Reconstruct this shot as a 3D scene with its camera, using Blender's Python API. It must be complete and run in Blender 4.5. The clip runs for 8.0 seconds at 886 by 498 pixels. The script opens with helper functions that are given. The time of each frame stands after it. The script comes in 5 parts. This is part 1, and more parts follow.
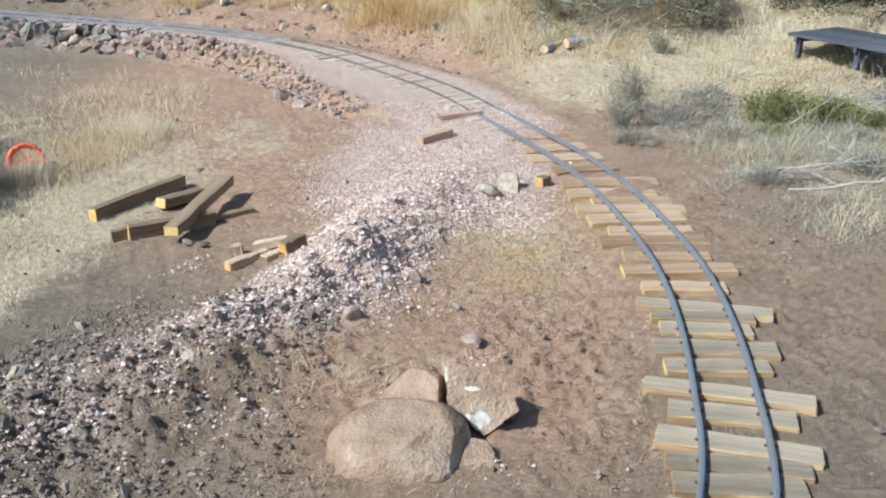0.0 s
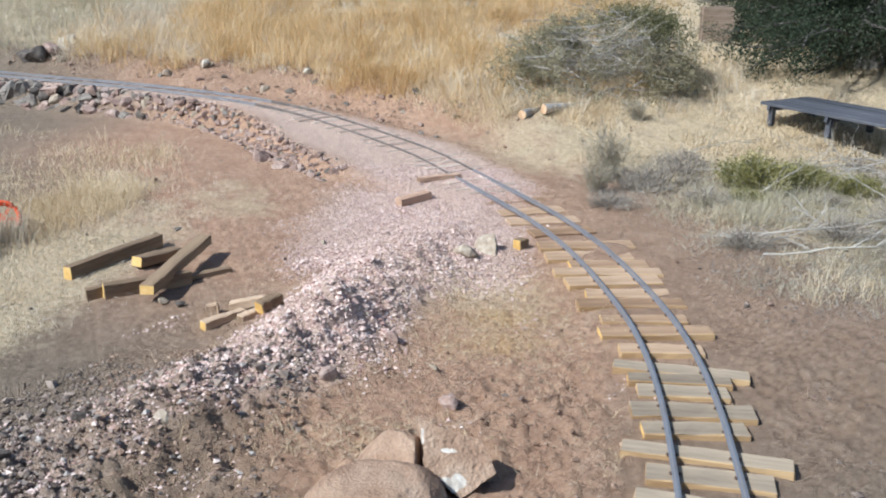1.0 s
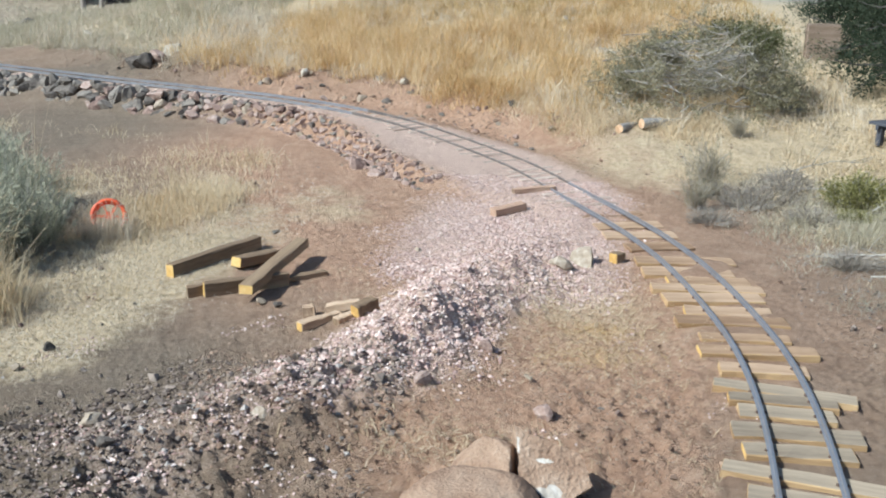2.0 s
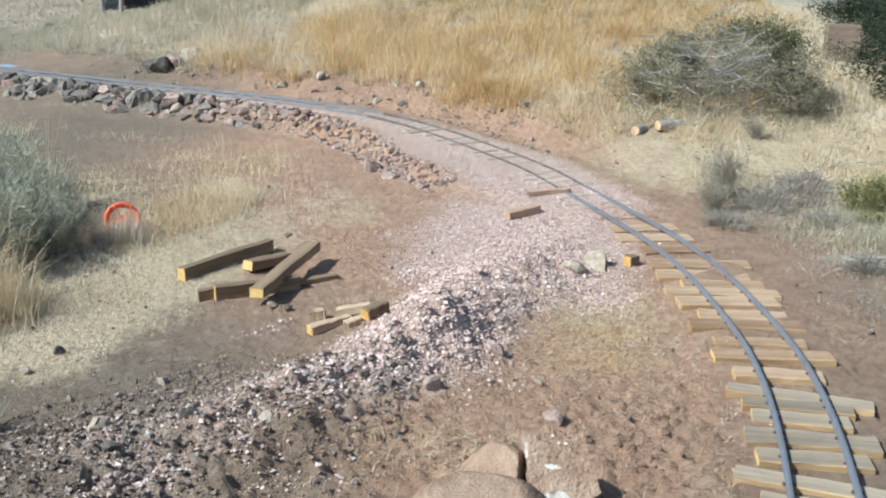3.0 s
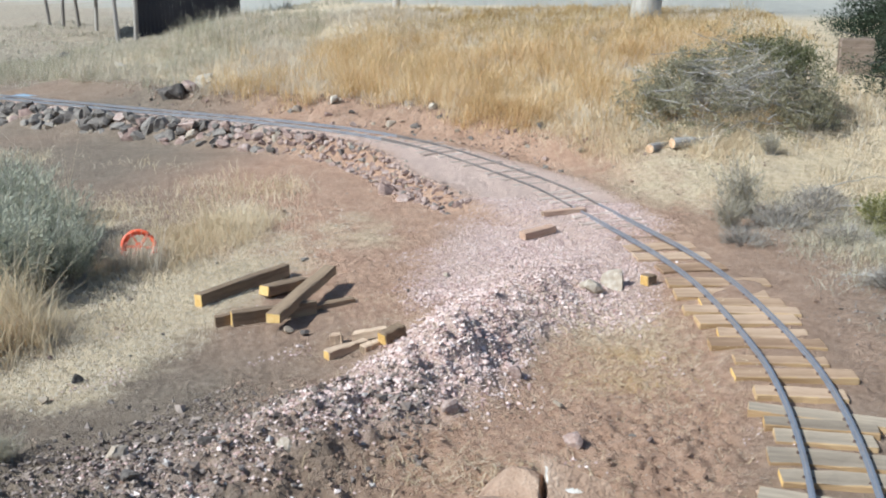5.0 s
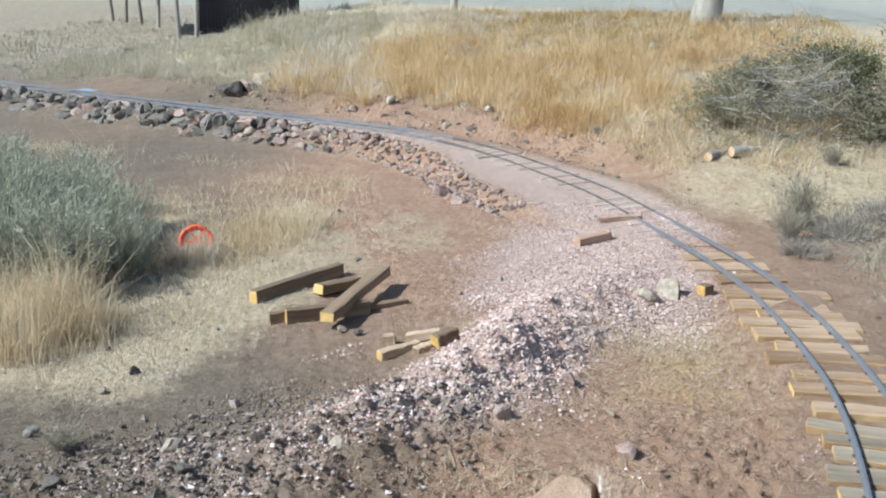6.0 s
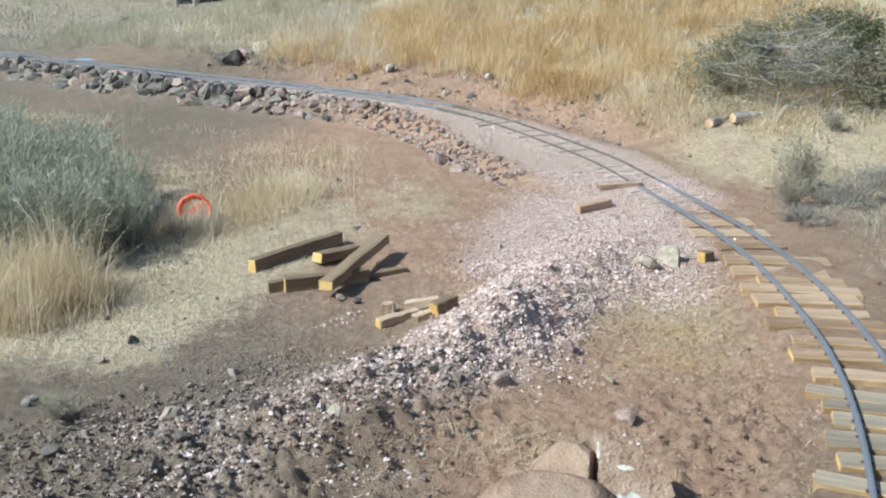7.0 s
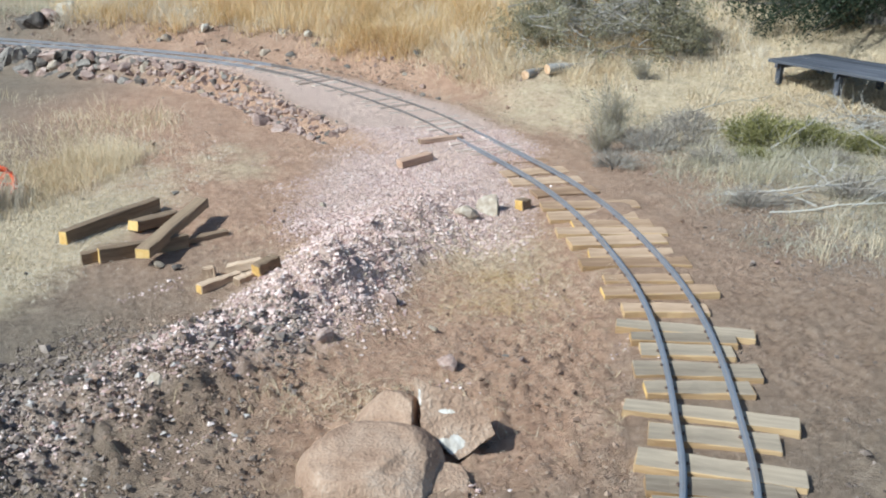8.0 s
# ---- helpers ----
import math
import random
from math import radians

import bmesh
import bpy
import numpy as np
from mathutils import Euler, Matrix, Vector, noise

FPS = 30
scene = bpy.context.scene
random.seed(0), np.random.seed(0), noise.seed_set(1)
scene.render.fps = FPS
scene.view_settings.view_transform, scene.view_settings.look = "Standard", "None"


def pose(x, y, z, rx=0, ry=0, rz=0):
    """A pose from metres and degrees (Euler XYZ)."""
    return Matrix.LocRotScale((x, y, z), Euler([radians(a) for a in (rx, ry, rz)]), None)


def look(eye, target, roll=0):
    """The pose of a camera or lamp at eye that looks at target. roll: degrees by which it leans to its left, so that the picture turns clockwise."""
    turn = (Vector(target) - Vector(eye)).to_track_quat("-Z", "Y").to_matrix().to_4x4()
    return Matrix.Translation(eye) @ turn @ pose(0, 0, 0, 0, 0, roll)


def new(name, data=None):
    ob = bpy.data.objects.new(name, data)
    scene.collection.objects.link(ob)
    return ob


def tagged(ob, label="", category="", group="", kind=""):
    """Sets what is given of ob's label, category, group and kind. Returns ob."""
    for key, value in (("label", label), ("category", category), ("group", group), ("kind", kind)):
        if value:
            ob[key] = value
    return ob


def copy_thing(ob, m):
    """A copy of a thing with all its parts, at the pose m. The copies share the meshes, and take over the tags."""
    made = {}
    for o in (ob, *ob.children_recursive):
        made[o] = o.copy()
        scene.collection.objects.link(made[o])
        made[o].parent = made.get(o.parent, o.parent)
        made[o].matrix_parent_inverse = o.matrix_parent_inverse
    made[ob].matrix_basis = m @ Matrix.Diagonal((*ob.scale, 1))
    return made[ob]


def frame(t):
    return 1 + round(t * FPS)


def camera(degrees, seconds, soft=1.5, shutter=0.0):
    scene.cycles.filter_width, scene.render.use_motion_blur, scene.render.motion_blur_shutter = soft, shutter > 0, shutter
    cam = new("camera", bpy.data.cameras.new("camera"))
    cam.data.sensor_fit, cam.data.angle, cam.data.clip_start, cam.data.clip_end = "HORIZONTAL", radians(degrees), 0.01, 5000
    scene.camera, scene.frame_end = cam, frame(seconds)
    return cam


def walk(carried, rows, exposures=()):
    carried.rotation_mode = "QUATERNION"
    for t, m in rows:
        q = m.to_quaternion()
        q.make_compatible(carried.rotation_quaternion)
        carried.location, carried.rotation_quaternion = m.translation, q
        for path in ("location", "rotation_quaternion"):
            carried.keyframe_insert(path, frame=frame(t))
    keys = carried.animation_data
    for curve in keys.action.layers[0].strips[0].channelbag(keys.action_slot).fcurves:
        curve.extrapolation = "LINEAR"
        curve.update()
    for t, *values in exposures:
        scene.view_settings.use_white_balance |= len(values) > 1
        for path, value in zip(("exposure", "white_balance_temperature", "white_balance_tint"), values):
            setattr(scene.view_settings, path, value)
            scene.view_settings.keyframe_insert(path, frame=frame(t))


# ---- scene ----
cam = camera(48.3, 8.0, soft=2.05)
PATH = [
    (0, (-0.007, -0.294, 3.354), (-0.052, 1.568, 2.623), -0.8),
    (0.5, (-0.026, -0.304, 3.345), (-0.004, 1.595, 2.717), 0.2),
    (1, (-0.011, -0.304, 3.335), (-0.01, 1.601, 2.725), 0.2),
    (1.5, (-0.019, -0.278, 3.314), (-0.061, 1.625, 2.702), 0.3),
    (2, (-0.118, -0.288, 3.266), (-0.289, 1.617, 2.684), 0.6),
    (2.2, (-0.131, -0.273, 3.272), (-0.314, 1.627, 2.675), 1.2),
    (3.3, (-0.014, -0.21, 3.245), (-0.226, 1.695, 2.673), -0.2),
    (3.5, (-0.005, -0.206, 3.256), (-0.184, 1.701, 2.678), -0.2),
    (4, (0.024, -0.214, 3.259), (-0.096, 1.698, 2.684), -0.9),
    (4.5, (-0.021, -0.211, 3.26), (-0.165, 1.704, 2.702), -0.9),
    (5, (-0.051, -0.192, 3.262), (-0.294, 1.719, 2.725), -1.0),
    (5.2, (-0.052, -0.187, 3.264), (-0.33, 1.722, 2.736), -1.0),
    (6.5, (-0.131, -0.162, 3.268), (-0.484, 1.731, 2.727), 0.0),
    (7, (-0.085, -0.139, 3.238), (-0.428, 1.74, 2.647), -0.5),
    (7.5, (-0.041, -0.15, 3.224), (-0.3, 1.737, 2.614), -0.3),
    (8, (0.062, -0.169, 3.219), (0.047, 1.715, 2.547), -0.5),
]
EXPOSURES = [(0.0, 0.46, 5570, -1), (0.4, 0.38, 5620, 1), (1.0, 0.38, 5720, 5), (2.0, 0.38, 5720, 1), (3.3, 0.42, 5620, -1), (3.7, 0.42, 5570, -4), (4.0, 0.45, 5070, -21), (4.4, 0.46, 5570, -2), (5.0, 0.43, 5620, 3), (6.5, 0.38, 5520, -2),
             (7.0, 0.38, 5520, -3), (7.5, 0.40, 5520, -1), (8.0, 0.41, 5570, 0)]
walk(cam, [(t, look(eye, target, roll)) for t, eye, target, roll in PATH], EXPOSURES)

# ---- light ----
SUN_FROM = Vector((-0.86, -0.47, 0.95)).normalized()
world = bpy.data.worlds.new("sky")
scene.world = world
world.use_nodes = True
wt = world.node_tree
sky = wt.nodes.new("ShaderNodeTexSky")
sky.sky_type, sky.sun_disc = "NISHITA", False
sky.sun_elevation = math.asin(SUN_FROM.z)
sky.sun_rotation = math.atan2(SUN_FROM.x, SUN_FROM.y)
wt.nodes["Background"].inputs["Strength"].default_value = 0.09
wt.links.new(sky.outputs[0], wt.nodes["Background"].inputs["Color"])
lamp = bpy.data.lights.new("sun", "SUN")
lamp.energy, lamp.angle, lamp.color = 4.7, radians(0.6), (1.0, 0.96, 0.90)
sun = new("sun", lamp)
sun.matrix_world = look(SUN_FROM * 50, (0, 0, 0))

# ---- materials ----


def mat(name, stops, scale=6.0, rough=0.85, bump=0.3, fine=40.0, metal=0.0, per_object=0.0, per_island=0.0, stretch=(1, 1, 1), detail=6.0, bump_dist=0.02, spec=0.3):
    """A surface with coarse and fine variation between the colours in stops, and a fine relief."""
    m = bpy.data.materials.new(name)
    m.use_nodes = True
    t = m.node_tree
    n, l = t.nodes, t.links
    b = n["Principled BSDF"]
    tc = n.new("ShaderNodeTexCoord")
    mp = n.new("ShaderNodeMapping")
    mp.inputs["Scale"].default_value = stretch
    l.new(tc.outputs["Object"], mp.inputs["Vector"])
    n1 = n.new("ShaderNodeTexNoise")
    n1.inputs["Scale"].default_value, n1.inputs["Detail"].default_value = scale, detail
    n2 = n.new("ShaderNodeTexNoise")
    n2.inputs["Scale"].default_value, n2.inputs["Detail"].default_value = fine, 3.0
    for k in (n1, n2):
        l.new(mp.outputs[0], k.inputs["Vector"])
    mix = n.new("ShaderNodeMath")
    mix.operation = "MULTIPLY_ADD"
    l.new(n2.outputs["Fac"], mix.inputs[0])
    mix.inputs[1].default_value = 0.45
    sub = n.new("ShaderNodeMath")
    sub.operation = "MULTIPLY_ADD"
    l.new(n1.outputs["Fac"], sub.inputs[0])
    sub.inputs[1].default_value, sub.inputs[2].default_value = 1.1, -0.275
    l.new(sub.outputs[0], mix.inputs[2])
    last = mix.outputs[0]
    for amount, node, out in ((per_object, "ShaderNodeObjectInfo", "Random"), (per_island, "ShaderNodeNewGeometry", "Random Per Island")):
        if amount:
            src = n.new(node)
            add = n.new("ShaderNodeMath")
            add.operation = "MULTIPLY_ADD"
            l.new(src.outputs[out], add.inputs[0])
            add.inputs[1].default_value = amount
            sh = n.new("ShaderNodeMath")
            sh.operation = "SUBTRACT"
            l.new(last, sh.inputs[0])
            sh.inputs[1].default_value = amount / 2
            l.new(sh.outputs[0], add.inputs[2])
            last = add.outputs[0]
    r = n.new("ShaderNodeValToRGB")
    e = r.color_ramp.elements
    while len(e) < len(stops):
        e.new(0.5)
    for k, (p, c) in enumerate(stops):
        e[k].position, e[k].color = p, (*c, 1)
    l.new(last, r.inputs["Fac"])
    l.new(r.outputs["Color"], b.inputs["Base Color"])
    b.inputs["Roughness"].default_value, b.inputs["Metallic"].default_value = rough, metal
    b.inputs["Specular IOR Level"].default_value = spec
    if bump:
        bp = n.new("ShaderNodeBump")
        bp.inputs["Strength"].default_value, bp.inputs["Distance"].default_value = bump, bump_dist
        l.new(mix.outputs[0], bp.inputs["Height"])
        l.new(bp.outputs[0], b.inputs["Normal"])
    return m


def leafy(name, stops, per=0.55, rough=0.7, through_light=0.25):
    """Leaves and blades: colour by island, some light passing through."""
    m = mat(name, stops, scale=0.9, rough=rough, bump=0, per_island=per, spec=0.15)
    t = m.node_tree
    tr = t.nodes.new("ShaderNodeBsdfTranslucent")
    ms = t.nodes.new("ShaderNodeMixShader")
    ms.inputs[0].default_value = through_light
    src = t.nodes["Principled BSDF"].inputs["Base Color"].links[0].from_socket
    t.links.new(src, tr.inputs["Color"])
    t.links.new(t.nodes["Principled BSDF"].outputs[0], ms.inputs[1])
    t.links.new(tr.outputs[0], ms.inputs[2])
    t.links.new(ms.outputs[0], t.nodes["Material Output"].inputs["Surface"])
    return m


RAIL = mat("rail_steel", [(0.2, (0.26, 0.255, 0.27)), (0.5, (0.38, 0.38, 0.405)), (0.8, (0.35, 0.31, 0.285))], scale=3, rough=0.40, metal=0.68, bump=0.08, spec=0.5)
DUSTRAIL = mat("dusty_rail", [(0.2, (0.12, 0.10, 0.092)), (0.5, (0.19, 0.165, 0.152)), (0.8, (0.29, 0.245, 0.215))], scale=5, rough=0.6, metal=0.4, bump=0.1)
TIE = mat("tie_wood", [(0.25, (0.25, 0.155, 0.075)), (0.5, (0.42, 0.275, 0.14)), (0.75, (0.53, 0.37, 0.20))], scale=2.5, fine=26, stretch=(0.35, 4, 4), rough=0.85, bump=0.25, per_object=0.3, bump_dist=0.008)
TIETOP = mat("tie_weathered_top", [(0.2, (0.175, 0.135, 0.097)), (0.5, (0.285, 0.228, 0.165)), (0.8, (0.42, 0.335, 0.24))], scale=2.5, fine=26, stretch=(0.35, 4, 4), rough=0.9, bump=0.3, per_object=0.35, bump_dist=0.008)
BURIED = mat("dusty_tie", [(0.25, (0.235, 0.145, 0.085)), (0.5, (0.355, 0.235, 0.145)), (0.75, (0.47, 0.33, 0.22))], scale=3, fine=26, stretch=(0.35, 4, 4), rough=0.9, bump=0.3, per_object=0.4)
SUNK = mat("greyed_tie", [(0.25, (0.33, 0.245, 0.195)), (0.5, (0.45, 0.345, 0.28)), (0.75, (0.55, 0.44, 0.365))], scale=3, fine=26, stretch=(0.35, 4, 4), rough=0.92, bump=0.3, per_object=0.4)
DUSTY = mat("dusty_brown_timber", [(0.25, (0.32, 0.20, 0.138)), (0.5, (0.46, 0.305, 0.215)), (0.75, (0.57, 0.41, 0.30))], scale=3, fine=24, stretch=(0.3, 4, 4), rough=0.92, bump=0.3)
TIMBER = mat("timber_weathered", [(0.25, (0.135, 0.092, 0.058)), (0.5, (0.235, 0.162, 0.102)), (0.75, (0.335, 0.24, 0.15))], scale=2.0, fine=24, stretch=(0.3, 5, 5), rough=0.9, bump=0.3, per_object=0.2, bump_dist=0.01)
CUT = mat("timber_cut_end", [(0.3, (0.50, 0.30, 0.09)), (0.55, (0.66, 0.43, 0.15)), (0.8, (0.72, 0.52, 0.24))], scale=8, fine=60, rough=0.8, bump=0.15, per_object=0.2)
PALE = mat("offcut_wood", [(0.3, (0.38, 0.26, 0.17)), (0.55, (0.52, 0.38, 0.26)), (0.8, (0.60, 0.46, 0.34))], scale=3, fine=30, stretch=(0.4, 4, 4), rough=0.85, bump=0.2, per_object=0.3)
BOULDER = mat("sandstone", [(0.12, (0.15, 0.09, 0.062)), (0.38, (0.285, 0.185, 0.125)), (0.58, (0.375, 0.26, 0.183)), (0.86, (0.54, 0.425, 0.335))], scale=3.6, fine=55, detail=10, rough=0.95, bump=0.9, bump_dist=0.03)
ROCKRED = mat("lava_rock", [(0.15, (0.17, 0.112, 0.092)), (0.4, (0.28, 0.19, 0.155)), (0.6, (0.37, 0.265, 0.22)), (0.85, (0.48, 0.395, 0.345))], scale=4.0, fine=45, rough=0.92, bump=0.5, per_object=0.4)
CHIP = mat("gravel_chips", [(0.1, (0.36, 0.235, 0.205)), (0.35, (0.56, 0.40, 0.352)), (0.65, (0.70, 0.53, 0.47)), (0.95, (0.77, 0.645, 0.585))], scale=3, fine=50, rough=0.9, bump=0.2, per_island=1.0)


WHITE = mat("white_mineral", [(0.3, (0.44, 0.385, 0.32)), (0.7, (0.66, 0.61, 0.55))], scale=9, rough=0.85, bump=0.4)


def ground_material():
    """Soil with dust, gravel fines, straw litter and the pale road, blended by the zones of the place."""
    m = bpy.data.materials.new("soil")
    m.use_nodes = True
    t = m.node_tree
    n, l = t.nodes, t.links
    b = n["Principled BSDF"]
    tc = n.new("ShaderNodeTexCoord")

    def tex(scale, detail=6.0, rough=0.6):
        k = n.new("ShaderNodeTexNoise")
        k.inputs["Scale"].default_value, k.inputs["Detail"].default_value, k.inputs["Roughness"].default_value = scale, detail, rough
        l.new(tc.outputs["Object"], k.inputs["Vector"])
        return k.outputs["Fac"]

    def ramp(fac, stops):
        r = n.new("ShaderNodeValToRGB")
        e = r.color_ramp.elements
        while len(e) < len(stops):
            e.new(0.5)
        for k, (p, c) in enumerate(stops):
            e[k].position, e[k].color = p, (*c, 1)
        l.new(fac, r.inputs["Fac"])
        return r.outputs["Color"]

    def blend(fac, a, c):
        k = n.new("ShaderNodeMix")
        k.data_type = "RGBA"
        l.new(fac, k.inputs[0])
        l.new(a, k.inputs[6])
        l.new(c, k.inputs[7])
        return k.outputs[2]

    def frayed(channel, noise_out, width=0.5):
        """A zone whose edge is broken up by noise."""
        a = n.new("ShaderNodeMath")
        a.operation = "MULTIPLY_ADD"
        l.new(noise_out, a.inputs[0])
        a.inputs[1].default_value = 1.2
        l.new(channel, a.inputs[2])
        r = n.new("ShaderNodeMapRange")
        r.inputs["From Min"].default_value, r.inputs["From Max"].default_value = 1.1 - width / 2, 1.1 + width / 2
        l.new(a.outputs[0], r.inputs["Value"])
        return r.outputs["Result"]

    big, mid, small, grit = tex(0.9, 5), tex(2.6, 9, 0.68), tex(13, 9, 0.72), tex(75, 4, 0.7)
    at = n.new("ShaderNodeAttribute")
    at.attribute_name = "zone"
    sp = n.new("ShaderNodeSeparateColor")
    l.new(at.outputs["Color"], sp.inputs[0])
    soil = blend(big, ramp(mid, [(0.3, (0.200, 0.150, 0.108)), (0.55, (0.300, 0.234, 0.172)), (0.75, (0.39, 0.31, 0.236))]),
                 ramp(small, [(0.3, (0.150, 0.112, 0.080)), (0.5, (0.292, 0.228, 0.168)), (0.72, (0.43, 0.345, 0.264))]))
    gravel = ramp(grit, [(0.3, (0.53, 0.365, 0.29)), (0.5, (0.71, 0.52, 0.42)), (0.7, (0.79, 0.63, 0.53))])
    straw = ramp(small, [(0.3, (0.47, 0.355, 0.22)), (0.5, (0.68, 0.54, 0.355)), (0.7, (0.79, 0.66, 0.475))])
    road = ramp(mid, [(0.3, (0.40, 0.37, 0.31)), (0.7, (0.50, 0.47, 0.40))])
    red = blend(big, ramp(mid, [(0.28, (0.345, 0.196, 0.126)), (0.52, (0.56, 0.352, 0.235)), (0.75, (0.68, 0.475, 0.342))]),
                ramp(small, [(0.3, (0.305, 0.178, 0.118)), (0.5, (0.56, 0.358, 0.243)), (0.72, (0.69, 0.495, 0.365))]))
    # the lens's warm centre is painted into the soil through this zone
    soil = blend(at.outputs["Alpha"], soil, red)
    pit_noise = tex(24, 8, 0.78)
    # shade in the small hollows, painted where the relief below is lowest
    pit_shade = ramp(pit_noise, [(0.30, (1, 1, 1)), (0.41, (0, 0, 0))])
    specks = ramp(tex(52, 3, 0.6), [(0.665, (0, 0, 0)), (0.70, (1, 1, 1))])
    soil = blend(pit_shade, soil, ramp(mid, [(0.3, (0.085, 0.06, 0.045)), (0.7, (0.15, 0.105, 0.08))]))
    soil = blend(specks, soil, ramp(small, [(0.3, (0.40, 0.33, 0.27)), (0.7, (0.58, 0.50, 0.43))]))
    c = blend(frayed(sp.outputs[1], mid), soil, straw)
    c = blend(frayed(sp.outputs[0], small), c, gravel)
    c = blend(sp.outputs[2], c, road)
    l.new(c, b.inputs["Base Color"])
    b.inputs["Roughness"].default_value = 0.95
    b.inputs["Specular IOR Level"].default_value = 0.15
    h1 = n.new("ShaderNodeMath")
    h1.operation = "MULTIPLY_ADD"
    l.new(small, h1.inputs[0])
    h1.inputs[1].default_value = 1.6
    l.new(grit, h1.inputs[2])
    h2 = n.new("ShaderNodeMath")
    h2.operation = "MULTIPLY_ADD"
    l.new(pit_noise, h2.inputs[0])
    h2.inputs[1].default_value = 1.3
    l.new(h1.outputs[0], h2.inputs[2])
    bp = n.new("ShaderNodeBump")
    bp.inputs["Strength"].default_value, bp.inputs["Distance"].default_value = 0.85, 0.048
    l.new(h2.outputs[0], bp.inputs["Height"])
    l.new(bp.outputs[0], b.inputs["Normal"])
    return m


SOIL = ground_material()

# ---- the lie of the land ----
# the centre line of the track: x, y and the height of its bed
LINE = [(-4.5, -3.2, 0), (-2.5, -1.5, 0), (-0.6, 0.6, 0), (0.75, 2.4, 0), (1.46, 4.2, 0), (1.71, 5.5, 0), (1.84, 6.9, 0), (1.80, 8.2, 0), (1.52, 10, 0), (0.98, 11.7, 0.02),
        (0.28, 13.25, 0.1), (-0.65, 14.75, 0.2), (-2.72, 17.1, 0.34), (-5.3, 18.78, 0.4), (-9.05, 20.58, 0.42), (-12.9, 22.6, 0.42), (-17.6, 25.1, 0.42), (-30, 32, 0.4), (-60, 48, 0.4)]
GAUGE = 0.381


def spline(points, step):
    """Evenly spaced places on a smooth curve through the points."""
    p = np.array(points, float)
    p = np.vstack([2 * p[0] - p[1], p, 2 * p[-1] - p[-2]])
    out = []
    for a, b, c, d in zip(p[:-3], p[1:-2], p[2:-1], p[3:]):
        for u in np.linspace(0, 1, 60, endpoint=False):
            out.append(0.5 * (2 * b + (c - a) * u + (2 * a - 5 * b + 4 * c - d) * u * u + (3 * b - a - 3 * c + d) * u ** 3))
    out = np.array(out)
    s = np.r_[0, np.cumsum(np.linalg.norm(np.diff(out, axis=0), axis=1))]
    q = np.arange(0, s[-1], step)
    return np.stack([np.interp(q, s, out[:, k]) for k in range(out.shape[1])], 1)


TRACK = spline(LINE, 0.12)
TAN = np.gradient(TRACK[:, :2], axis=0)
TAN /= np.linalg.norm(TAN, axis=1)[:, None]
SIDE = np.stack([TAN[:, 1], -TAN[:, 0]], 1)  # towards the outside of the bend
HEAP = spline([(-4.6, 3.3, 0.10), (-3.5, 4.2, 0.14), (-2.6, 5.0, 0.19), (-1.95, 5.85, 0.24), (-1.3, 6.9, 0.30), (-0.85, 8.1, 0.33), (-0.42, 9.4, 0.20), (0.05, 10.7, 0.04)], 0.1)
HEAP_SIDE = np.gradient(HEAP[:, :2], axis=0)
HEAP_SIDE = np.stack([HEAP_SIDE[:, 1], -HEAP_SIDE[:, 0]], 1)  # towards the heap's steep face


def smooth(a, b, v):
    u = np.clip((np.asarray(v, float) - a) / (b - a), 0, 1)
    return u * u * (3 - 2 * u)


def wobble(x, y, scale, seed=0.0):
    """A cheap smooth random field, about -1 to 1."""
    out = 0
    for k, (a, b, w) in enumerate(((1.0, 0.37, 1.0), (-0.53, 1.13, 0.8), (1.71, -1.29, 0.5), (2.3, 2.9, 0.35), (-3.9, 3.1, 0.25))):
        out = out + w * np.sin((a * x + b * y) * scale + 2.1 * k + seed * (1 + k))
    return out / 2.0


def crumb(x, y, scale, seed=0.0):
    """Value noise on a lattice, -1 to 1: the fine lumps of dry soil."""
    u, v = x * scale, y * scale
    i, j = np.floor(u), np.floor(v)
    f, g = u - i, v - j
    f, g = f * f * (3 - 2 * f), g * g * (3 - 2 * g)

    def corner(a, b):
        h = np.sin(a * 127.1 + b * 311.7 + seed * 74.7) * 43758.5453
        return h - np.floor(h)

    low = corner(i, j) * (1 - f) + corner(i + 1, j) * f
    high = corner(i, j + 1) * (1 - f) + corner(i + 1, j + 1) * f
    return 2 * (low * (1 - g) + high * g) - 1


def to_line(x, y, line, side=None):
    """The nearest point of a line: its number, the distance, signed where side is given."""
    x, y = np.ravel(x), np.ravel(y)
    num = np.empty(len(x), int)
    for k in range(0, len(x), 4000):
        num[k:k + 4000] = ((x[k:k + 4000, None] - line[None, :, 0]) ** 2 + (y[k:k + 4000, None] - line[None, :, 1]) ** 2).argmin(1)
    off = np.stack([x - line[num, 0], y - line[num, 1]], 1)
    far = np.hypot(off[:, 0], off[:, 1])
    if side is not None:
        far = far * np.sign((off * side[num]).sum(1))
    return num, far


